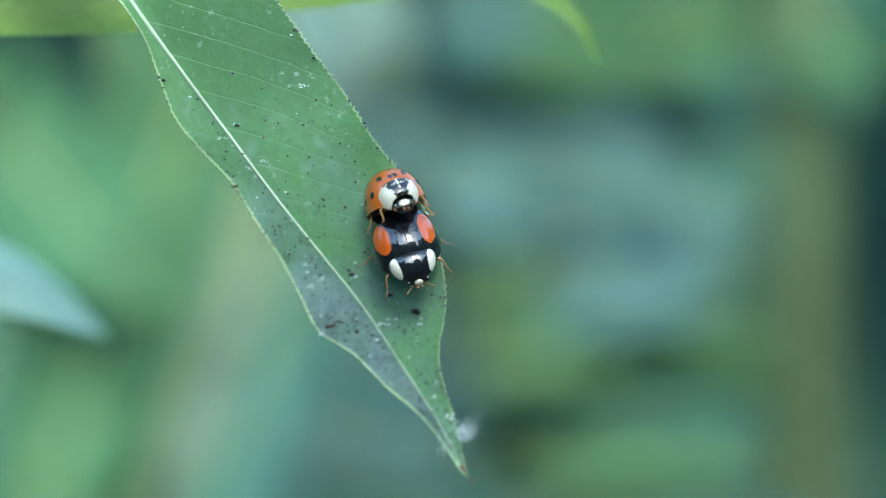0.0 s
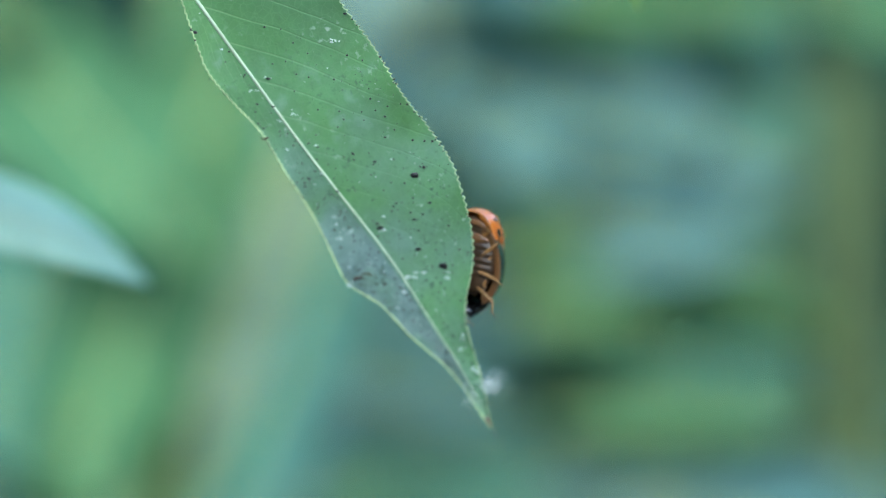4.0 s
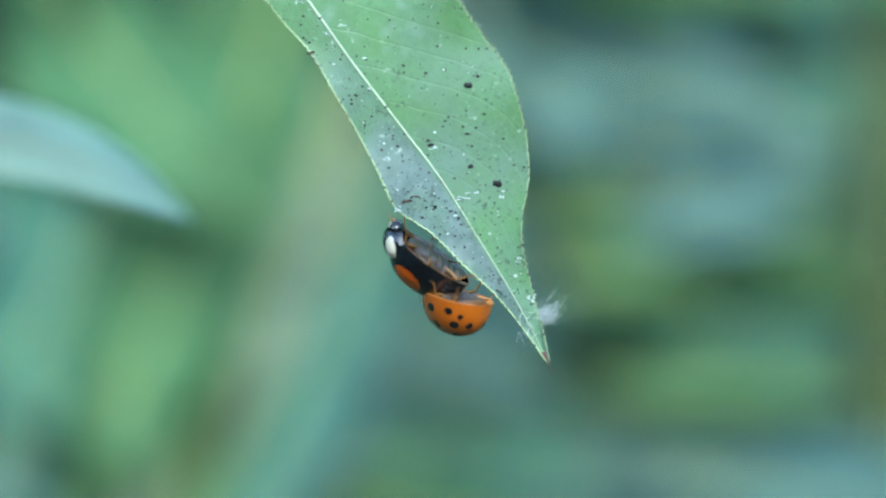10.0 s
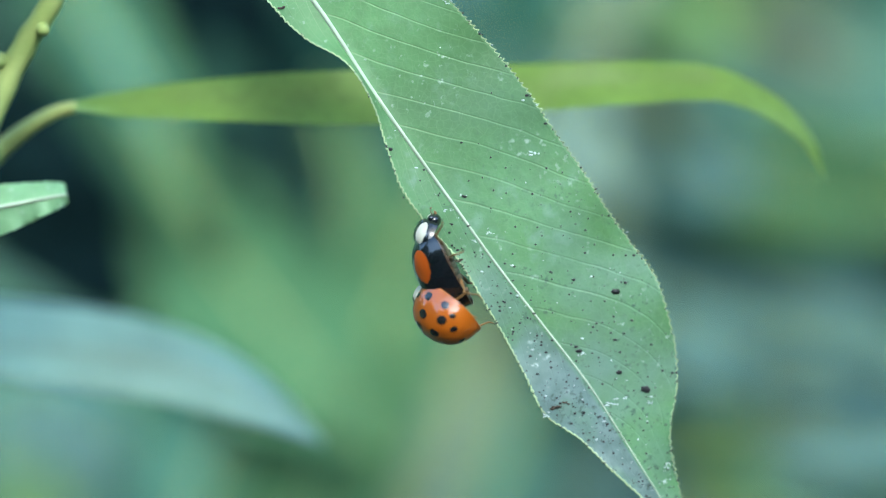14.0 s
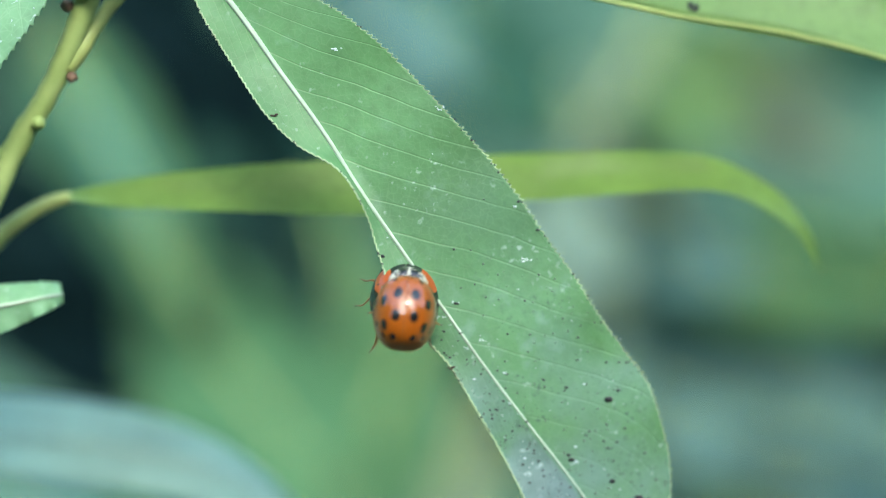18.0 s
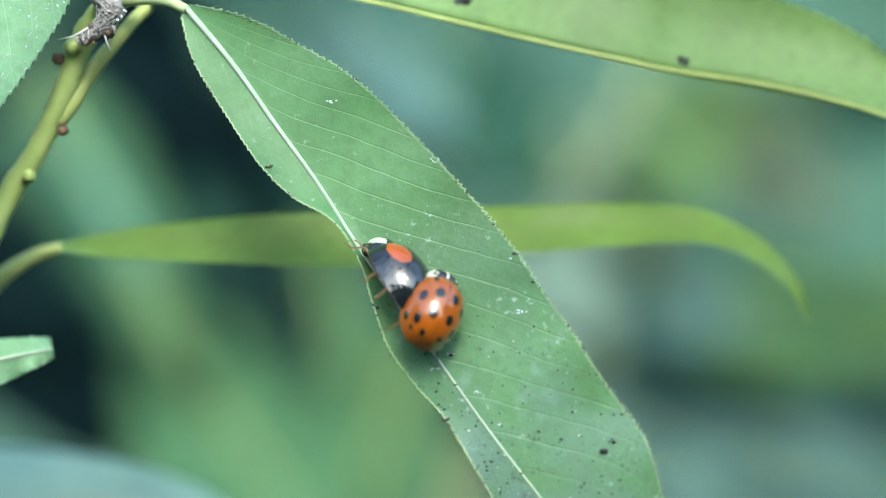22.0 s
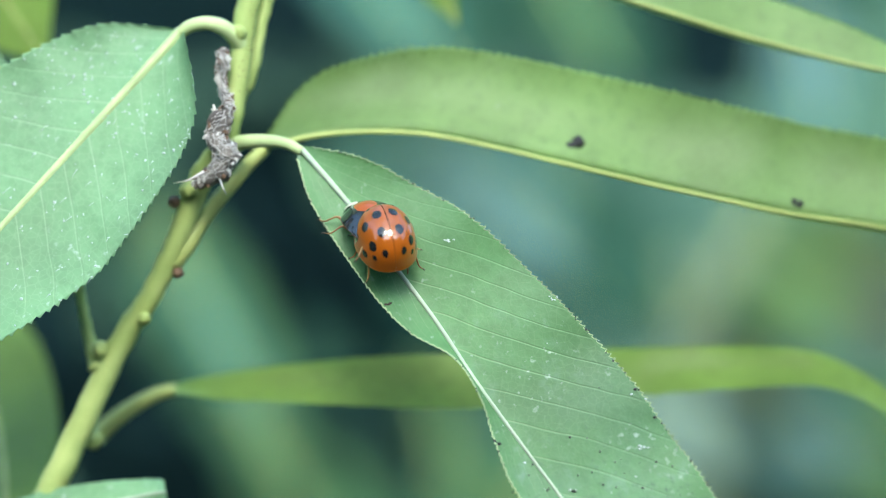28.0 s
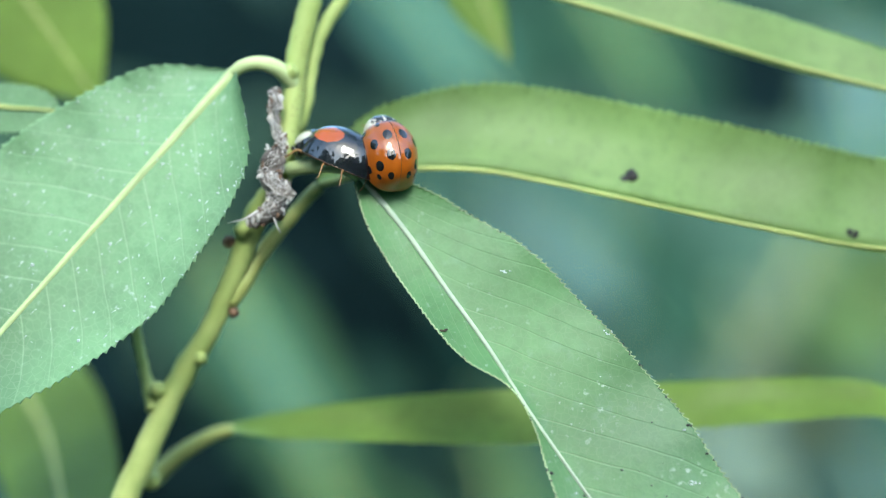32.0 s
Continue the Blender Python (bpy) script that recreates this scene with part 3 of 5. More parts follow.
    leaf_thing("pale_willow_leaf", blade, BLADE_DIM, RIB, "sky-sheen bluish-green leaf hanging out of focus", 0.2, 0.1)
    # leaves behind the twig
    blade = Blade([(-330, 260, 46), (-290, 360, 40), (-235, 460, 30), (-203, 600, 18), (-195, 760, 6)], [34, 95, 110, 85, 10], [24, 100, 118, 95, 10], fold_l=-2, ns=80, nu=6, seed=12)
    leaf_thing("lower_willow_leaf", blade, BLADE_LIME, RIB_LIME, "green leaf with a light midrib below the twig", 0.5, 0.2)
    blade = Blade([(-420, -520, 22), (-350, -420, 22), (-280, -330, 22), (-215, -240, 22), (-140, -130, 22)], [30, 110, 140, 115, 5], [30, 95, 130, 105, 5], ns=80, nu=6, seed=13)
    leaf_thing("upper_willow_leaf", blade, BLADE_LIME, RIB_LIME, "green leaf out of focus behind the twig", 0.4, 0.1)
    blade = Blade([(-420, -120, 3), (-350, -126, 3), (-290, -122, 3), (-240, -118, 3), (-205, -112, 3)], [20, 44, 46, 30, 3], [20, 40, 44, 34, 3], teeth=5, pitch=13, ns=80, nu=6, seed=14)
    leaf_thing("small_willow_leaf", blade, BLADE_NEAR, RIB_LIME, "small light green leaf behind the broad leaf", 0.25, 0.1)
    blade = Blade([(480, -460, 26), (520, -380, 26), (560, -290, 26), (600, -196, 26)], [20, 56, 50, 2], [16, 40, 34, 2], ns=60, nu=5, seed=15)
    leaf_thing("hanging_leaf_tip", blade, BLADE_LIME, RIB_LIME, "light green leaf tip hanging out of focus", 0.3, 0.1)


def make_twig():
    root = new("twig")
    root.location = spot(-9, 384, 5)
    o = root.location.copy()
    tagged(root, "yellow-green willow twig with brown leaf scars", "twig")

    def along(pts, rad, n=40, name="stem", mat=BARK, label=""):
        p = spline(pts, n)
        path = [spot(*q) - o + Vector((0.06 * MM * math.sin(i * 1.9), 0, 0.05 * MM * math.sin(i * 1.3))) for i, q in enumerate(p)]
        r = spline([(x,) for x in rad], n)[:, 0]
        part(name, mesh_of(name, *tube_data(path, [x * MM for x in r], 14), mat), root, label)
    along([(-2000, 20300, 150), (-1500, 6000, 120), (-900, 2600, 60), (-420, 1150, 15), (-260, 860, 8), (-150, 700, 7), (-88, 575, 6), (0, 384, 5), (60, 286, 4), (99, 200, 3.2), (120, 146, 2.8), (146, 78, 2.4), (186, 15, 2.2), (208, -100, 2), (222, -215, 2), (243, -305, 2), (260, -420, 2)],
          [4.5, 4.0, 2.8, 1.8, 1.4, 1.25, 1.15, 1.05, 0.95, 0.92, 0.98, 1.05, 1.0, 0.92, 0.98, 0.95, 0.9], 129)
    along([(206, -50, 3.6), (232, -110, 3.4), (246, -190, 3.4), (266, -255, 3.6), (315, -330, 4), (360, -420, 4)], [0.5, 0.62, 0.6, 0.62, 0.6, 0.5], 30, "shoot", BARK, "young lime side shoot")
    along([(-74, 270, 6), (-66, 310, 6), (-55, 358, 5.6), (-38, 425, 5)], [0.42, 0.45, 0.5, 0.7], 20, "stub", BARK, "short side stub")
    rng = random.Random(21)
    for u, v, d, r, mat in ((97, 126, 2.2, 0.55, BUD), (105, 252, 2.8, 0.48, BUD), (45, 332, 3.6, 0.6, BARK), (-33, 388, 4.2, 0.75, BARK), (206, -178, 1.0, 0.75, BARK), (140, 84, 1.2, 0.5, BUD), (122, 104, 1.6, 0.85, BARK), (-44, 548, 8.2, 0.9, BARK)):
        part("leaf_scar" if mat is BUD else "node", mesh_of("scar", *ball_data((0, 0, 0), (r * MM, r * MM, r * 0.95 * MM), rng, 0.12, 8, 12), mat), root, "dark brown leaf scar" if mat is BUD else "", Matrix.Translation(spot(u, v, d) - o))
    # fine dark pores on the bark
    dots = []
    for _ in range(50):
        q = rng.uniform(0, 1)
        u, v = 214 + 14 * q + rng.uniform(-14, 14), -60 - 200 * q
        dots.append(ball_data(spot(u, v, 1.1) - o, (0.04 * MM, 0.04 * MM, 0.07 * MM), rng, 0.2, 4, 5))
    tagged(part("bark_pores", mesh_of("bark_pores", *merged(dots), BUD), root, "fine dark pores"), kind="stuff")


def make_dried_catkin():
    """A withered grey catkin along the twig."""
    root = new("dried_catkin")
    o = spot(178, 40, 0.2)
    root.location = o
    tagged(root, "withered grey fuzzy catkin clinging to the twig", "catkin")
    rng = random.Random(31)
    line = spline([(176, -146, 0.3), (182, -128, 0), (178, -98, 0.2), (184, -72, 0), (192, -48, -0.2), (176, -20, -0.6), (172, 12, -0.8), (190, 38, -0.6), (180, 66, -0.4), (160, 82, -0.2), (132, 92, 0)], 60)
    wide = spline([(x,) for x in (0.7, 0.8, 0.55, 0.5, 0.7, 1.5, 1.35, 1.7, 1.45, 1.0, 0.45)], 60)[:, 0]
    path = [spot(*p) - o for p in line]
    part("stalk", mesh_of("stalk", *tube_data(path, [w * 0.66 * MM * (0.86 + 0.22 * math.sin(q * 1.9) * math.sin(q * 0.83 + 1) + 0.16 * rng.random()) for q, w in enumerate(wide)], 10), DRY), root)
    for i in range(2, 60, 2):
        for _ in range(4):
            a = rng.uniform(0, 6.28)
            off = Vector((math.cos(a), rng.uniform(-1, 0.2), math.sin(a))) * wide[i] * 0.6 * MM
            r = rng.uniform(0.08, 0.2) * MM
            flake = ball_data((0, 0, 0), (r * rng.uniform(0.6, 1.8), r * 0.8, r * rng.uniform(0.7, 2.4)), rng, 0.5, 4, 6)
            part("scale", mesh_of("scale", *flake, rng.choice((DRY, DRY, BUD, FUZZ))), root, place=Matrix.Translation(path[i] + off))
    for _ in range(46):
        i = rng.randrange(2, 58)
        a = rng.uniform(0, 6.28)
        off = Vector((math.cos(a), rng.uniform(-0.9, 0.1), math.sin(a))) * wide[i] * 0.66 * MM
        husk = ball_data((0, 0, 0), (0.10 * MM * rng.uniform(0.7, 1.8), 0.05 * MM, 0.26 * MM * rng.uniform(0.6, 1.5)), rng, 0.4, 5, 7)
        part("husk", mesh_of("husk", *husk, BUD if rng.random() < 0.6 else FUZZ), root, place=Matrix.Translation(path[i] + off) @ pose(0, 0, 0, rng.uniform(-40, 40), rng.uniform(-70, 70), 0))
    hair = []
    for _ in range(420):
        i = rng.randrange(3, 57)
        k = max(0, min(59, i + rng.randint(-5, 5)))
        a = rng.uniform(0, 6.28)
        b = a + rng.uniform(-1.3, 1.3)
        p0 = path[i] + Vector((math.cos(a), -abs(math.sin(a)), 0.3 * math.sin(a))) * wide[i] * 0.66 * MM
        p2 = path[k] + Vector((math.cos(b), -abs(math.sin(b)), 0.3 * math.sin(b))) * wide[k] * 0.70 * MM
        p1 = (p0 + p2) / 2 + Vector((rng.uniform(-.25, .25), rng.uniform(-.35, 0), rng.uniform(-.2, .2))) * MM
        hair.append(tube_data(spline([p0, p1, p2], 6), [0.02 * MM] * 6, 4))
    for a, b in (((150, 70), (95, 92)), ((175, 75), (190, 112)), ((165, 50), (205, 30))):
        hair.append(tube_data([spot(*a, -0.8) - o, spot((a[0] + b[0]) / 2, (a[1] + b[1]) / 2 + 5, -1) - o, spot(*b, -0.8) - o], [0.12 * MM, 0.08 * MM, 0.03 * MM], 5))
    tagged(part("hairs", mesh_of("hairs", *merged(hair), FUZZ), root, "pale grey hairs"), kind="stuff")


make_shoot_leaves()
make_twig()
make_dried_catkin()

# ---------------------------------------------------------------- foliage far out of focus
# the dark leaves fill shaded gaps in the foliage, shade put into their colour
FAR_TINTS = {"teal": (0.077, 0.190, 0.143), "green": (0.081, 0.180, 0.083), "lime": (0.131, 0.235, 0.087), "sheen": (0.135, 0.250, 0.244), "slate": (0.104, 0.200, 0.191), "moss": (0.105, 0.21, 0.088), "olive": (0.095, 0.155, 0.048), "pale": (0.234, 0.330, 0.265), "grey": (0.144, 0.200, 0.143), "dark": (0.007, 0.018, 0.019), "deep": (0.032, 0.088, 0.055)}
# the bluish tint has the sky's sheen on the leaves mixed into its colour
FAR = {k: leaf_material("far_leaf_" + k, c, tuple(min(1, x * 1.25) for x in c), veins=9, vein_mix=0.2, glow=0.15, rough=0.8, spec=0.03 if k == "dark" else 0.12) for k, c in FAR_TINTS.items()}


def far_leaf(tint, u0, v0, u1, v1, wide, deep, bow=0.0):
    """One leaf far behind, from base to tip on the plan."""
    du, dv = u1 - u0, v1 - v0
    n = math.hypot(du, dv)
    nx, ny = dv / n * bow, -du / n * bow
    mid = [(u0 + du * q + nx * 4 * q * (1 - q), v0 + dv * q + ny * 4 * q * (1 - q), deep - 40 * (q - 0.5) * (1 if dv > 0 else -1)) for q in (0, 0.25, 0.5, 0.75, 1)]
    blade = Blade(mid, [wide * 0.15, wide * 0.45, wide * 0.5, wide * 0.36, 2], [wide * 0.15, wide * 0.45, wide * 0.5, wide * 0.36, 2], fold_l=wide * 0.02, cup=wide * 0.01, ns=40, nu=5, wave=1.0, seed=int(u0 + v0 * 3))
    words = {"teal": "teal-green", "green": "mid-green", "lime": "light yellow-green", "sheen": "sky-sheen bluish-green", "slate": "bluish grey-green", "moss": "mossy green", "olive": "olive-green", "pale": "pale grey-green", "grey": "dull grey-green", "dark": "shade-coloured black-green", "deep": "deep green"}
    leaf_thing("background_leaf", blade, FAR[tint], FAR[tint] if tint in ("dark", "deep") else RIB_LIME, words[tint] + " leaf far behind, out of focus", 0.9, 0.3, group="out-of-focus leaves behind", thick=0.0004)


for row in (
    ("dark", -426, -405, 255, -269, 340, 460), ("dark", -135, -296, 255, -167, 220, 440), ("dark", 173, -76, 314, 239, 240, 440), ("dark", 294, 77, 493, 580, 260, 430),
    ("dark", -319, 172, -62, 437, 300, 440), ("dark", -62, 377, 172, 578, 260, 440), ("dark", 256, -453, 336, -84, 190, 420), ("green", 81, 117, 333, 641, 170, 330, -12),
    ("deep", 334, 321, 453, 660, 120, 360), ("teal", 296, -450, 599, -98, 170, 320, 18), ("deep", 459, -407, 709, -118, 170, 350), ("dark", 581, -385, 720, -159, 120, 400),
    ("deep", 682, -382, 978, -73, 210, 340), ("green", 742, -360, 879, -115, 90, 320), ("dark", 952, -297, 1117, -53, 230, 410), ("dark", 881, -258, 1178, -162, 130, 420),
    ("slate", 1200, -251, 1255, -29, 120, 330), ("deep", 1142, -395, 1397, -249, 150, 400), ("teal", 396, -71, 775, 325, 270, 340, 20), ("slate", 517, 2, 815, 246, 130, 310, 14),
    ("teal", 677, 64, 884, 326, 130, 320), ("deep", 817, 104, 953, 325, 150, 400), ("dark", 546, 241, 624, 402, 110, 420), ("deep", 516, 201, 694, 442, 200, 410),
    ("grey", 1145, 90, 983, 347, 76, 300, 12), ("olive", 876, 156, 983, 327, 130, 330), ("lime", 1074, 158, 1288, 329, 190, 330), ("olive", 1193, 109, 1309, 250, 160, 350),
    ("pale", 922, 407, 1087, 585, 120, 290), ("slate", 1090, 427, 1303, 585, 190, 320), ("grey", 1032, 347, 1188, 447, 120, 330), ("green", 66, 173, 370, 702, 150, 325, -14),
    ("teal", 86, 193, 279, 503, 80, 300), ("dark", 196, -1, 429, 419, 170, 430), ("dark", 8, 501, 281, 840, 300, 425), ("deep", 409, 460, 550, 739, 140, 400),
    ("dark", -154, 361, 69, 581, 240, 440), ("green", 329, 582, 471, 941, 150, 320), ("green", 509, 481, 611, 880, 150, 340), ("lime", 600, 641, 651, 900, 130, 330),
    ("teal", 486, -30, 848, 319, 200, 335, 14), ("olive", 828, 128, 928, 298, 150, 380), ("deep", 838, 108, 889, 357, 110, 400), ("grey", 1137, 89, 989, 360, 52, 300, 10),
    ("green", 1068, 168, 1238, 337, 140, 340), ("olive", 1048, 238, 1188, 357, 120, 360), ("grey", 1238, 237, 1507, 356, 180, 360), ("deep", 1387, 126, 1646, 235, 130, 380),
    ("olive", 1197, 156, 1447, 195, 110, 390), ("pale", 879, 410, 1059, 589, 130, 300), ("teal", 1009, 499, 1388, 557, 110, 320), ("green", 1149, 478, 1548, 496, 120, 340),
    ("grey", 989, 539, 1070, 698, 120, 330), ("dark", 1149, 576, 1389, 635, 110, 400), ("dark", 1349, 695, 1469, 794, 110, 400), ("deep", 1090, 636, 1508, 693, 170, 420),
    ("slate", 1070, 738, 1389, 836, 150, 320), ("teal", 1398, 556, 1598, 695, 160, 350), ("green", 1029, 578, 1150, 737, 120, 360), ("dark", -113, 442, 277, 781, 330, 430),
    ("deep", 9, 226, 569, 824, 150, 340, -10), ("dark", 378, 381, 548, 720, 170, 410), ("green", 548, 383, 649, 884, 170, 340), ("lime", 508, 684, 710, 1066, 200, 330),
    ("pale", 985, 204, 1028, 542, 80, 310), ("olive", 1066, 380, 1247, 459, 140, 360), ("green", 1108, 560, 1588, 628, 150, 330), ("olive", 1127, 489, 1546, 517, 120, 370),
    ("deep", 1109, 668, 1510, 746, 130, 390), ("dark", 1169, 657, 1410, 726, 70, 400), ("slate", 1111, 822, 1592, 870, 130, 320), ("sheen", 1141, 863, 1311, 832, 110, 300),
    ("sheen", 1332, 901, 1633, 919, 110, 330), ("green", 1132, 983, 1614, 980, 120, 330), ("deep", 1133, 1061, 1575, 1049, 80, 390), ("green", 1174, 1124, 1616, 1121, 100, 340),
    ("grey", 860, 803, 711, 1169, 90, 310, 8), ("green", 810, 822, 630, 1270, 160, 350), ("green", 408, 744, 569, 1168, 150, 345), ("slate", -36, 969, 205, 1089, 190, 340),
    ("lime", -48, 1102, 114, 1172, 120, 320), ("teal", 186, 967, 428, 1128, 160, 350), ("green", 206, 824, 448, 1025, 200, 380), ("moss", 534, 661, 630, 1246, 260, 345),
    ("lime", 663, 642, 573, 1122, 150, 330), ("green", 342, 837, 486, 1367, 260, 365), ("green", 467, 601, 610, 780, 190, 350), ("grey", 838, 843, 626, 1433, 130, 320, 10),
    ("sheen", 917, 985, 693, 1644, 140, 330, 8), ("sheen", 807, 943, 689, 1351, 80, 310), ("sheen", 791, 1290, 681, 1750, 200, 350), ("sheen", 214, 1096, 426, 1345, 260, 340),
    ("sheen", 225, 1362, 377, 1637, 170, 350), ("grey", 395, 1366, 489, 1640, 170, 330), ("moss", 494, 1451, 682, 1708, 170, 340), ("moss", 319, 1551, 558, 1726, 190, 360),
    ("teal", 352, 1159, 594, 1494, 260, 355), ("sheen", 1139, 816, 1719, 904, 140, 320, -10), ("sheen", 1129, 837, 1321, 930, 120, 300), ("deep", 1160, 736, 1727, 762, 90, 390),
    ("sheen", 1362, 940, 1750, 925, 110, 330), ("green", 1149, 1060, 1752, 1028, 110, 330, 12), ("teal", 1138, 1151, 1465, 1115, 70, 380), ("green", 1240, 1205, 1610, 1191, 110, 330),
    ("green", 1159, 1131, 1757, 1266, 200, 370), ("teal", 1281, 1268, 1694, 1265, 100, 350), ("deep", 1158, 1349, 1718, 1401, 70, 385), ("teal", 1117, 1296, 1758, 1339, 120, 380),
    ("sheen", 873, 1271, 1179, 1381, 180, 360), ("teal", 891, 1417, 1282, 1488, 160, 330), ("teal", 808, 1499, 1220, 1466, 170, 350), ("slate", 1158, 1443, 1868, 1564, 190, 330),
    ("sheen", 1386, 1533, 1961, 1502, 160, 340), ("green", 705, 1571, 1137, 1612, 140, 330), ("sheen", 1095, 1611, 1807, 1703, 170, 340), ("teal", 1282, 1382, 1866, 1479, 100, 400),
    ("pale", 911, 536, 1048, 627, 150, 310), ("dark", 466, 571, 600, 672, 110, 390), ("teal", 1049, 590, 1267, 835, 180, 370), ("sheen", 1006, 778, 1268, 723, 160, 340),
    ("sheen", 929, 616, 1005, 798, 130, 330), ("green", 1270, 562, 1738, 611, 140, 330), ("lime", 1453, 526, 1944, 555, 140, 350), ("deep", 1350, 687, 1676, 743, 100, 385),
    ("teal", 1625, 652, 1727, 755, 110, 390), ("sheen", 1145, 861, 1696, 894, 130, 325), ("teal", 1204, 997, 1675, 988, 80, 375), ("green", 1325, 1100, 1695, 1162, 140, 335),
    ("sheen", 980, 1061, 1221, 1211, 190, 350), ("deep", 1220, 1263, 1716, 1309, 60, 380), ("deep", 1954, 413, 1988, 1442, 200, 330), ("dark", 1985, 614, 2009, 1294, 140, 310),
    ("sheen", 1549, 1375, 1946, 1399, 120, 340), ("green", 1718, 489, 1944, 675, 160, 320), ("pale", 797, 734, 614, 1253, 100, 335, 8), ("moss", 372, 736, 486, 1189, 260, 350),
    ("sheen", 779, 1055, 650, 1398, 130, 345), ("moss", 560, 1050, 408, 1452, 230, 352), ("green", 701, 614, 661, 972, 170, 360), ("moss", 318, 977, 598, 1328, 330, 325),
    ("moss", 504, 1080, 708, 1413, 210, 335), ("green", 159, 995, 388, 1283, 260, 330), ("moss", 423, 1006, 679, 1461, 330, 345), ("pale", 664, 870, 554, 1251, 120, 325, 6),
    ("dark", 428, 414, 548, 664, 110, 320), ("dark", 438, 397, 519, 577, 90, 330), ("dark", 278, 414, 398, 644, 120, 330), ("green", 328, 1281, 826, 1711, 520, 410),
    ("teal", 178, 1014, 565, 1431, 420, 420), ("teal", 426, 1018, 890, 1500, 420, 415), ("sheen", 1193, 1042, 1616, 1080, 150, 350), ("sheen", 1200, 737, 1598, 815, 160, 330),
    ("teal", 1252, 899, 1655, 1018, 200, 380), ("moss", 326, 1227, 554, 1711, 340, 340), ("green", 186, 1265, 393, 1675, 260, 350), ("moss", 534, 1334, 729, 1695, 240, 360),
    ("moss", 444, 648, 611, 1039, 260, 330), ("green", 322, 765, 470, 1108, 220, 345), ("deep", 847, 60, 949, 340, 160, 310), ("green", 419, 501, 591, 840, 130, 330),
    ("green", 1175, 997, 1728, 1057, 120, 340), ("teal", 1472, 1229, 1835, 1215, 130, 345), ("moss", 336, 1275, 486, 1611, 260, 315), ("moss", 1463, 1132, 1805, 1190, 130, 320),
    ("sheen", 1167, 1002, 1672, 1043, 150, 315), ("green", 1198, 1155, 1664, 1155, 120, 320), ("slate", 860, 1265, 1206, 1355, 110, 330), ("green", 1242, 1100, 1773, 1144, 120, 318),
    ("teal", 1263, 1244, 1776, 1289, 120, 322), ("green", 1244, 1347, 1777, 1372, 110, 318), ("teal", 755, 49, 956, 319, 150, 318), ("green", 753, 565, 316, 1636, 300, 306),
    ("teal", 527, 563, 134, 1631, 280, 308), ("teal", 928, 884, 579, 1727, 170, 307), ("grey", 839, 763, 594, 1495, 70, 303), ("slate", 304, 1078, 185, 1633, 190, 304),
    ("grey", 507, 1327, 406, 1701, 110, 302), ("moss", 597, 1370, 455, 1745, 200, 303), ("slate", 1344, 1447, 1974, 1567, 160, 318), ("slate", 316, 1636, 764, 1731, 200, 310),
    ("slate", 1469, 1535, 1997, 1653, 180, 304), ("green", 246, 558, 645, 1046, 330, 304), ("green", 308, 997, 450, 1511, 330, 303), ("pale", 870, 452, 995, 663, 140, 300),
    ("teal", 204, 1115, 282, 1423, 160, 302),
):
    far_leaf(*row)


def make_far_stem():
    """A stout shrub stem behind, rising from the soil."""
    root = new("background_shrub")
    root.location = spot(1840, 8250, 330)
    tagged(root, "olive-green shrub far behind, out of focus", "shrub")
    pts = spline([(1840, 8500, 330), (1850, 4000, 330), (1825, 1700, 330), (1800, 900, 330), (1775, 100, 330), (1740, -900, 330), (1700, -2200, 330)], 60)
    path = [spot(*p) - root.location + Vector((0.3 * MM * math.sin(i * 1.7), 0, 0)) for i, p in enumerate(pts)]
    part("stem", mesh_of("stem", *tube_data(path, [(9.0 - 1.6 * i / 59) * MM for i in range(60)], 16), plain_material("olive_bark", (0.088, 0.128, 0.052), 0.7, 120, 0.35, 0.4, 0.0004)), root)
    rng = random.Random(77)
    for i in (14, 24, 33, 37, 44):
        part("knot", mesh_of("knot", *ball_data((0, 0, 0), (9.2 * MM, 9.2 * MM, 5 * MM), rng, 0.06, 8, 14), root.children[0].data.materials[0]), root, place=Matrix.Translation(path[i]))


make_far_stem()


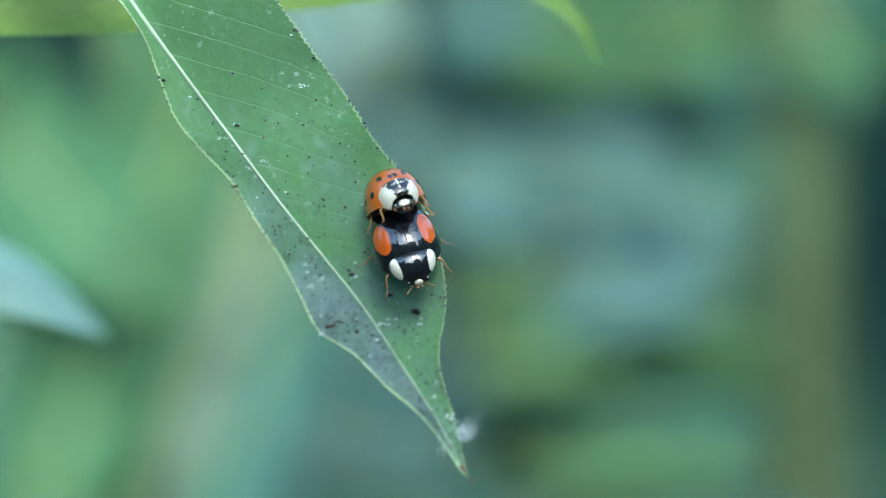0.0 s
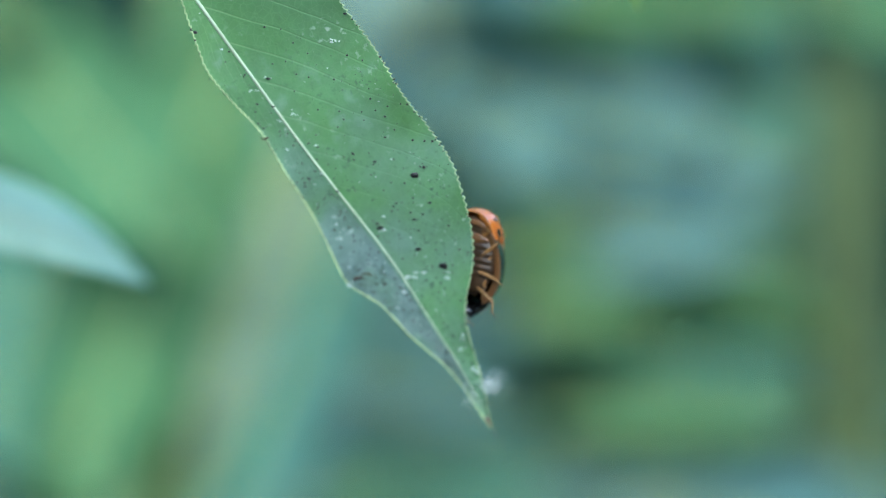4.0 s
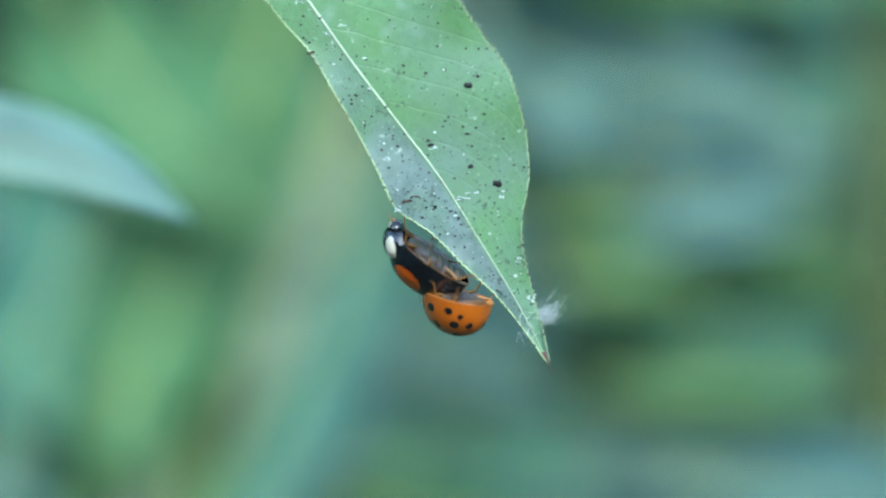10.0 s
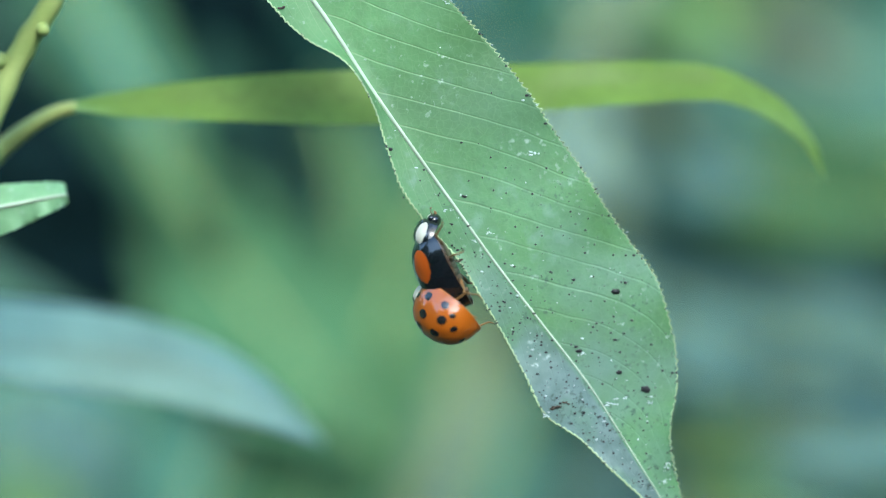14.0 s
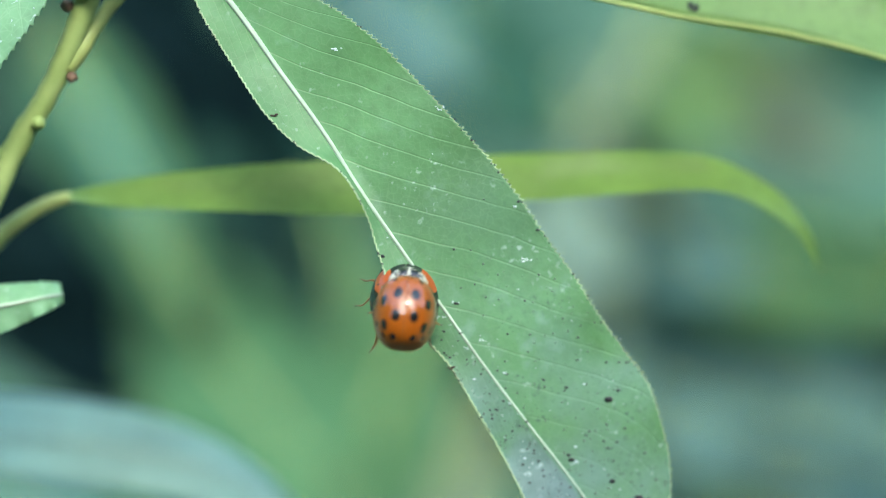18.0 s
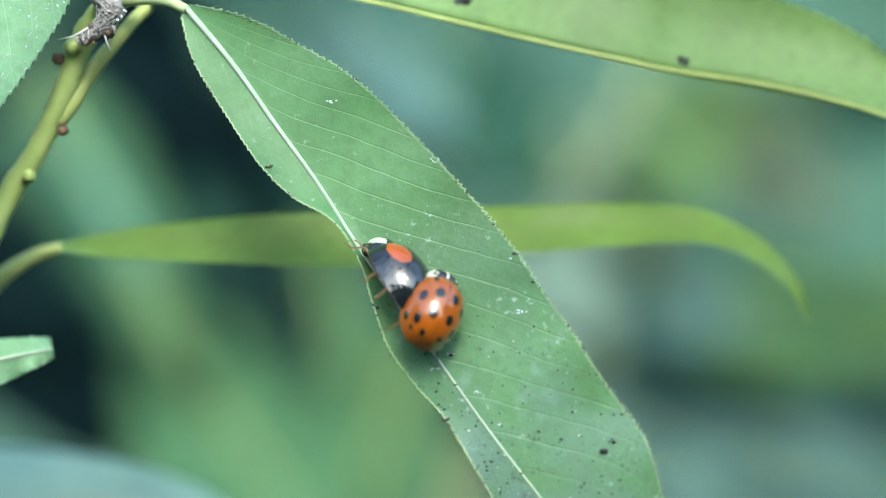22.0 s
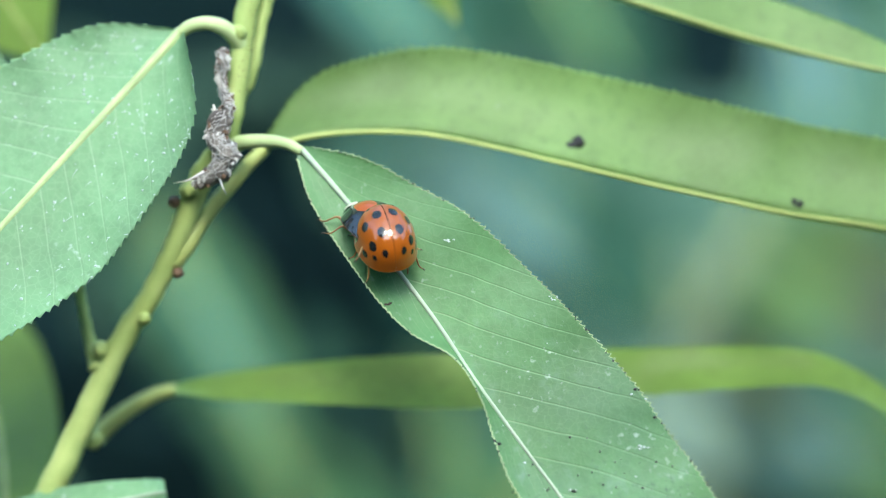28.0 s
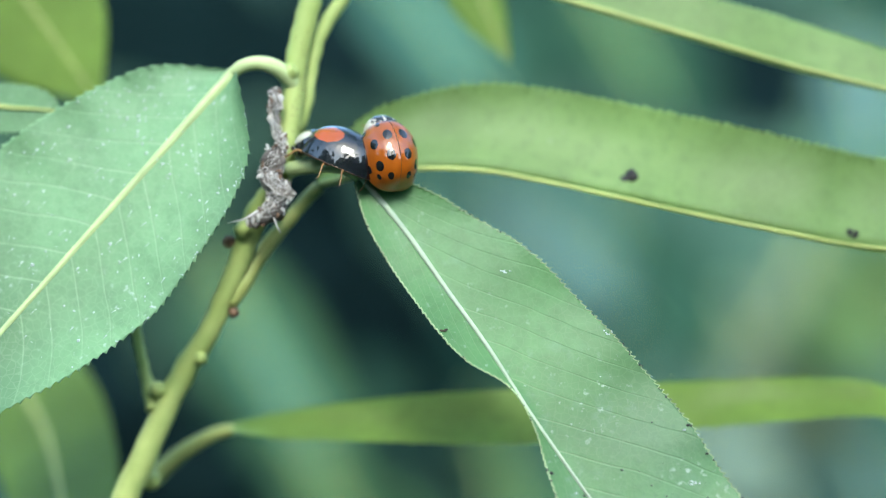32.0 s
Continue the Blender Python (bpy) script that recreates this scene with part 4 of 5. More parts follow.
# ---------------------------------------------------------------- shoots overhead, seen only as the dark streaks in the beetles' gloss
def make_overhanging_shoots():
    rng = random.Random(77)
    shapes = []
    for _ in range(3):
        ln, w = rng.uniform(0.10, 0.15), rng.uniform(0.020, 0.030)
        verts, faces = [], []
        for i in range(13):
            q = i / 12
            wide = w * 0.5 * math.sin(math.pi * min(1, q * 0.94 + 0.06)) ** 0.8
            for j in (-2, -1, 0, 1, 2):
                verts.append(Vector((wide * j / 2, ln * q, -0.05 * q * q - 0.10 * wide * (2 - abs(j)))))
        for i in range(12):
            for j in range(4):
                faces.append((i * 5 + j, i * 5 + j + 1, i * 5 + j + 6, i * 5 + j + 5))
        k = len(verts)
        low = [v - Vector((0, 0, 0.0004)) for v in verts]
        shapes.append(mesh_of("overhead_blade", verts + low, faces + [tuple(q + k for q in f[::-1]) for f in faces], BLADE_BACKLIT))
    for n in range(16):
        turn = 2 * math.pi * n / 16 + rng.uniform(-0.15, 0.15)
        reach, up = rng.uniform(0.75, 1.0), rng.uniform(0.42, 0.75)
        start = Vector((math.sin(turn) * reach, math.cos(turn) * reach - DISTANCE, up + 0.25))
        end = Vector((math.sin(turn + rng.uniform(-.5, .5)) * rng.uniform(0.1, 0.35), math.cos(turn) * rng.uniform(0.1, 0.35) - DISTANCE, up + rng.uniform(-0.05, 0.2)))
        path = [Vector(p) - start for p in spline([start, start.lerp(end, 0.5) + Vector((0, 0, 0.09)), end], 20)]
        root = new("overhanging_shoot")
        root.location = start
        tagged(root, "leafy willow shoot arching overhead, out of view", "willow shoot", "shoots overhead")
        part("stem", mesh_of("stem", *tube_data(path, [0.0035 - 0.00012 * i for i in range(20)], 7), BARK), root)
        for i in range(3, 20):
            side = 1 if i % 2 else -1
            way = (path[min(i + 1, 19)] - path[i - 1]).normalized()
            yaw = math.degrees(math.atan2(-way.x, way.y)) + side * rng.uniform(28, 65)
            part("leaf", rng.choice(shapes), root, place=Matrix.Translation(path[i]) @ pose(0, 0, 0, rng.uniform(-35, 5), rng.uniform(-35, 35), yaw))


make_overhanging_shoots()

# ---------------------------------------------------------------- beetles
def dome(length, width, height, low, front=0.1, egg=0.08, full=0.62, power=0.85, flare=0.0):
    """A shell: a from the front edge to the rear, b from the middle line to the rim, which may flare out."""
    def at(a, b, side):
        q = math.pi * (front + (1 - front) * a)
        env = max(math.sin(q), 0.0) ** full
        hw = width / 2 * env * (1 + egg * math.cos(q))
        p = b * math.pi / 2
        out = max(0.0, b - 0.84) / 0.16
        return Vector((side * (hw * math.sin(p) ** 0.95 + flare * out ** 2 * min(1.0, env * 1.5)) if p > 0 else 0.0,
                       length / 2 * math.cos(q) * (1 + 0.25 * flare * out ** 2 * (a > 0.5)), low + height * env ** power * math.cos(p) ** 0.9))
    return at


def shell_data(at, side, na=26, nb=14, b0=0.0):
    verts = [at(min(i / na, 0.9995), b0 + (1 - b0) * j / nb, side) for i in range(na + 1) for j in range(nb + 1)]
    n = nb + 1
    faces = [(i * n + j, i * n + j + 1, (i + 1) * n + j + 1, (i + 1) * n + j) for i in range(na) for j in range(nb)]
    if side > 0:
        faces = [f[::-1] for f in faces]
    return verts, faces


def patch_data(at, side, a, b, ra, rb, off, wob=0.07, seed=0, rings=4, segs=26):
    """A thin marking that follows the shell."""
    rng = random.Random(seed)
    wave = [1 + rng.uniform(-wob, wob) for _ in range(segs)]
    verts, faces = [], []
    for i in range(rings + 1):
        for k in range(segs):
            r = i / rings * wave[k]
            q = 2 * math.pi * k / segs
            aa, bb = min(max(a + ra * r * math.cos(q), 0.002), 0.995), b + rb * r * math.sin(q)
            s = side
            if bb < 0:
                s, bb = -side, -bb
            bb = min(bb, 0.99)
            p = at(aa, bb, s)
            e = 0.01
            n = (at(min(aa + e, 0.999), bb, s) - at(aa - e if aa > e else 0, bb, s)).cross(at(aa, min(bb + e, 1), s) - at(aa, max(bb - e, 0), s))
            n.normalize()
            if n.dot(Vector((p.x, p.y * 0.3, max(p.z, 0.0) + 0.001))) < 0:
                n = -n
            edge = off * (1 - 0.85 * (i / rings) ** 4)
            verts.append(p + n * edge)
    for i in range(rings):
        for k in range(segs):
            k2 = (k + 1) % segs
            faces.append((i * segs + k, i * segs + k2, (i + 1) * segs + k2, (i + 1) * segs + k))
    return verts, faces


def scaled(data):
    return [Vector(v) * MM for v in data[0]], data[1]


LEG_SWING = []


def beetle(name, label, length, width, height, shell, marks, male):
    root = new(name)
    tagged(root, label, "beetle", "mating pair of ladybirds")
    low = -0.38 * height
    wing = dome(length, width, height, low, front=0.12, egg=0.06, full=0.75, power=0.84, flare=0.05) if male else dome(length, width, height, low, front=0.12, egg=0.10, full=0.74, power=0.9, flare=0.06)
    for side in (-1, 1):
        el = part("wing_case", mesh_of("wing_case", *scaled(shell_data(wing, side, 34, 20, b0=0.006)), shell), root)
        for q, (a, b, ra, rb) in enumerate(marks):
            part("spot" if male else "red_patch", mesh_of("spot", *scaled(patch_data(wing, side, a, b, ra, rb, 0.022, 0.07 if male else 0.05, seed=q + 50 + (side > 0) * 20)), SPOT if male else RED), el, "black spot" if male else "orange-red patch")
    # underside: a broad rolled rim, a flat ringed abdomen and a breast plate
    n = 30
    ring = [wing(i / n * 0.999, 1.0, 1) for i in range(n + 1)] + [wing(i / n * 0.999, 1.0, -1) for i in range(n, -1, -1)]
    part("rim", mesh_of("rim", *scaled(tube_data([Vector((p.x * 0.985, p.y * 0.985, p.z)) for p in ring], [0.05] * len(ring), 8)), RIM if male else RIM_DARK), root, "narrow rolled rim of the wing cases")
    for side in (-1, 1):
        verts, faces = [], []
        for i in range(n + 1):
            a = 0.02 + 0.9 * i / n
            p = wing(a, 1.0, side)
            for k, f in enumerate((0.99, 0.90, 0.78)):
                verts.append(Vector((p.x * f, p.y * (f + 0.01), p.z + (0.0, -0.05, 0.16)[k])))
        for i in range(n):
            for k in range(2):
                c = i * 3 + k
                faces.append((c, c + 3, c + 4, c + 1))
        part("epipleuron", mesh_of("epipleuron", *scaled((verts, faces)), RIM if male else RIM_DARK), root, "amber underside of the wing case edge")
    belly = part("abdomen", mesh_of("abdomen", *scaled(ball_data((0, -length * 0.02, low + 0.16), (width * 0.39, length * 0.40, 0.34), None, 0, 8, 24)), BELLY), root, "ringed dark brown underside")
    for k in range(6):
        y0 = -length * 0.33 + k * length * 0.085
        w = width * 0.385 * math.sqrt(max(0.05, 1 - (2 * (y0 + length * 0.02) / (length * 0.86)) ** 2))
        part("belly_plate", mesh_of("belly_plate", *scaled(ball_data((0, y0, low + 0.04), (w, length * 0.066, 0.27 + 0.015 * k), None, 0, 6, 20)), BELLY if k else RIM_DARK), belly)
    part("breast_plate", mesh_of("breast_plate", *scaled(ball_data((0, length * 0.20, low + 0.02), (width * 0.33, length * 0.17, 0.30), None, 0, 8, 18)), BELLY), belly)
    # pronotum, tilted down over the head
    tilt = Matrix.Translation(Vector((0, length * (0.375 if male else 0.41), low + height * (0.06 if male else 0.08))) * MM) @ pose(0, 0, 0, -52 if male else -50, 0, 0)
    pl, pw, ph = length * (0.37 if male else 0.36), width * (0.67 if male else 0.70), height * 0.54
    pro = dome(pl, pw, ph, 0.0, front=0.16, egg=-0.14, full=0.46)
    base = IVORY if male else BLACK
    pr = part("pronotum", mesh_of("pronotum", *scaled(merged([shell_data(pro, -1, 18, 12), shell_data(pro, 1, 18, 12)])), base), root, "ivory pronotum with black marks" if male else "black pronotum with ivory sides", tilt)
    for side in (-1, 1):
        if male:
            for q, (a, b, ra, rb) in enumerate(((0.62, 0.15, 0.17, 0.10), (0.78, 0.30, 0.13, 0.11), (0.44, 0.27, 0.15, 0.085), (0.86, 0.12, 0.12, 0.13), (0.28, 0.13, 0.15, 0.11), (0.62, 0.42, 0.07, 0.055), (0.10, 0.12, 0.12, 0.17))):
                part("dark_mark", mesh_of("dark_mark", *scaled(patch_data(pro, side, a, b, ra * 1.08, rb * 1.1, 0.03, 0.3, q)), SPOT), pr)
        else:
            part("ivory_mark", mesh_of("ivory_mark", *scaled(patch_data(pro, side, 0.44, 0.58, 0.31, 0.20, 0.03, 0.06, 3)), IVORY), pr, "ivory oval side mark")
    # head
    hy, hz = length * (0.40 if male else 0.42) + pl * (0.34 if male else 0.44), low - height * (0.16 if male else 0.10)
    hd = part("head", mesh_of("head", *scaled(ball_data((0, 0, 0), (width * 0.17, length * 0.085, height * 0.19), None, 0, 10, 16)), BLACK), root, "small black head", Matrix.Translation(Vector((0, hy, hz)) * MM))
    part("face_mark", mesh_of("face_mark", *scaled(ball_data((0, length * 0.060, height * 0.03), (width * (0.10 if male else 0.075), length * 0.032, height * 0.10), None, 0, 6, 12)), IVORY), hd, "ivory face mark")
    part("mouthparts", mesh_of("mouthparts", *scaled(merged([ball_data((s * 0.18, length * 0.075, -height * 0.12), (0.13, 0.18, 0.12), None, 0, 6, 8) for s in (-1, 1)])), LEG_DARK), hd, "brown mouthparts")
    for side in (-1, 1):
        part("eye", mesh_of("eye", *scaled(ball_data((side * width * 0.14, length * 0.035, 0.08), (0.22, 0.26, 0.24), None, 0, 8, 10)), BLACK), hd)
        pts = [(side * width * 0.08, length * 0.07, -0.1), (side * width * 0.16, length * 0.12, -0.15), (side * width * 0.22, length * 0.15, -0.35)]
        part("antenna", mesh_of("antenna", *scaled(tube_data(spline(pts, 10), [0.035] * 7 + [0.055, 0.065, 0.05], 6)), LEG_DARK), hd)
    # legs, each turning at its hip: thigh, shin and jointed foot
    for side in (-1, 1):
        for k, (y, ang, reach) in enumerate(((0.25, 42, 0.98), (0.06, 4, 1.0), (-0.13, -36, 1.06))):
            d = Vector((side * math.cos(radians(ang)), math.sin(radians(ang)), 0))
            e = Vector((-d.y, d.x, 0)) * (0.22 * side * (1 if k == 0 else -1))
            w = width * (0.245 if male else 0.315) * reach
            pts = [Vector((0, 0, 0)), d * w * 0.5 + Vector((0, 0, -0.05)), d * w * 1.02 + Vector((0, 0, -0.02)), d * w * 1.13 + Vector((0, 0, -0.14)), d * w * 1.27 + e * 0.6 + Vector((0, 0, -0.55)),
                   d * w * 1.40 + e + Vector((0, 0, -0.92)), d * w * 1.52 + e * 1.2 + Vector((0, 0, -1.06)), d * w * 1.70 + e * 1.3 + Vector((0, 0, -1.15))]
            hip = Vector((side * width * 0.17, length * y, low - height * 0.03)) * MM
            lg = part("leg", mesh_of("leg", *scaled(tube_data(pts, [0.12, 0.155, 0.11, 0.08, 0.075, 0.065, 0.05, 0.042], 8)), LEG if male else LEG_DARK), root, place=Matrix.Translation(hip))
            part("foot_pad", mesh_of("foot_pad", *scaled(ball_data(pts[-2], (0.09, 0.09, 0.06), None, 0, 6, 8)), LEG_DARK), lg)
            for f in (-1, 1):
                tip = pts[-1] + d * 0.14 + Vector((-d.y, d.x, 0)) * 0.07 * f
                part("claw", mesh_of("claw", *scaled(tube_data([pts[-1], tip + Vector((0, 0, -0.05)), tip + d * 0.03 + Vector((0, 0, -0.16))], [0.035, 0.03, 0.012], 5)), BELLY), lg)
            LEG_SWING.append((lg, hip, side, (k + (side > 0)) % 2, 0.5 if male else 1.0))
    return root


MALE_MARKS = [(0.07, 0.08, 0.036, 0.06), (0.15, 0.34, 0.048, 0.075), (0.19, 0.74, 0.042, 0.07), (0.35, 0.17, 0.062, 0.10), (0.41, 0.50, 0.056, 0.088), (0.37, 0.82, 0.052, 0.07), (0.58, 0.20, 0.058, 0.105), (0.65, 0.55, 0.058, 0.10), (0.6, 0.84, 0.046, 0.066), (0.81, 0.36, 0.046, 0.11), (0.74, 0.72, 0.036, 0.06)]
FEMALE_MARKS = [(0.30, 0.49, 0.155, 0.21)]
female = beetle("female_ladybird", "glossy black ladybird with two orange-red patches and ivory pronotum sides", 6.8, 5.6, 3.1, BLACK, FEMALE_MARKS, False)
male = beetle("male_ladybird", "glossy orange ladybird with black spots riding on the black one", 5.9, 4.85, 3.15, ORANGE, MALE_MARKS, True)


# ---------------------------------------------------------------- what moves
# the paths: seconds, then place and turn
LEAF_ROWS = [
    (0.0, -0.16, -1.15, 13.60, -0.10, -9.42),
    (0.5, -0.20, -1.22, 13.64, 0.06, -9.64),
    (1.0, -0.22, -1.32, 13.93, -0.01, -9.72),
    (1.5, -0.26, -1.29, 14.32, 0.12, -9.37),
    (2.0, -0.28, -1.28, 15.15, 0.18, -10.14),
    (2.5, -0.31, -1.25, 16.83, 0.23, -12.41),
    (3.0, -0.44, -1.31, 17.09, 0.32, -11.96),
    (3.5, -0.62, -1.31, 16.99, 0.46, -11.83),
    (5.5, -0.45, -1.02, 6.34, 1.38, -0.34),
    (6.0, -0.43, -0.99, 4.79, 1.38, 0.28),
    (6.5, -0.43, -0.91, 3.40, 1.31, 0.76),
    (7.0, -0.51, -0.77, 2.50, 1.48, 0.83),
    (7.5, -0.59, -0.69, 2.69, 1.55, 1.53),
    (8.0, -0.64, -0.60, 2.15, 1.23, 1.31),
    (8.5, -0.62, -0.51, 1.31, 1.27, 0.81),
    (9.0, -0.65, -0.40, 0.79, 1.12, 0.43),
    (9.5, -0.59, -0.28, -1.45, 0.90, -1.05),
    (10.0, -0.58, -0.10, -2.09, 0.73, -1.33),
    (10.5, -0.54, 0.08, -2.45, 0.53, -1.28),
    (11.0, -0.57, 0.31, -2.79, 0.22, -1.06),
    (11.5, -0.68, 0.53, -2.53, 0.26, -0.61),
    (12.0, -0.56, 0.54, -2.02, -0.09, -0.19),
    (12.5, -0.66, 0.61, -1.10, 0.00, 0.25),
    (13.0, -0.56, 0.62, -0.42, -0.23, 0.51),
    (13.5, -0.51, 0.67, -0.46, -0.37, 0.27),
    (15.5, -0.07, 0.20, -0.15, -0.83, -2.98),
    (16.0, -0.18, -0.16, -0.05, -0.87, -3.06),
    (16.5, -0.51, -0.22, 0.28, -0.78, -2.84),
    (17.0, -0.41, -0.57, 0.46, -0.80, -2.81),
    (17.5, -0.41, -0.67, 0.09, -0.66, -3.36),
    (18.0, -0.38, -0.54, -0.62, -0.41, -3.52),
    (18.5, -0.19, -0.33, -0.72, -0.36, -3.01),
    (19.0, -0.05, -0.04, -0.58, -0.23, -1.75),
    (19.5, 0.00, 0.00, -0.00, -0.00, -0.00),
    (20.0, -0.02, -0.06, -2.12, -0.20, -1.04),
    (20.5, -0.20, -0.27, -2.36, -0.14, -1.22),
    (21.0, -0.20, -0.34, -2.42, -0.11, -1.37),
    (21.5, -0.15, -0.41, -2.19, -0.29, -1.55),
    (22.0, -0.11, -0.42, -2.03, -0.23, -1.49),
    (22.5, -0.03, -0.40, -1.77, -0.21, -1.44),
    (23.0, -0.08, -0.45, -1.54, -0.14, -1.47),
    (23.5, -0.08, -0.45, -1.15, -0.06, -1.40),
    (24.0, -0.06, -0.48, -0.94, -0.11, -1.19),
    (24.5, -0.08, -0.42, -0.71, -0.20, -0.62),
    (26.5, -0.05, -0.35, -2.79, -0.56, 2.95),
    (27.0, 0.02, -0.32, -3.83, -0.74, 2.83),
    (27.5, -0.02, -0.27, -5.00, -0.58, 3.28),
    (28.0, -0.00, -0.26, -6.00, -0.71, 3.81),
    (28.5, 0.02, -0.24, -6.95, -0.91, 4.46),
    (29.0, 0.05, -0.20, -7.92, -0.66, 5.28),
    (29.5, 0.15, -0.02, -8.04, 0.17, 6.32),
    (30.0, 0.25, 0.18, -8.42, 0.52, 7.26),
    (30.5, 0.29, 0.32, -8.78, 1.09, 8.09),
    (31.0, 0.30, 0.50, -9.31, 2.00, 8.38),
    (31.5, 0.38, 0.59, -9.70, 2.27, 8.83),
    (32.0, 0.37, 0.66, -9.92, 2.13, 9.13),
]
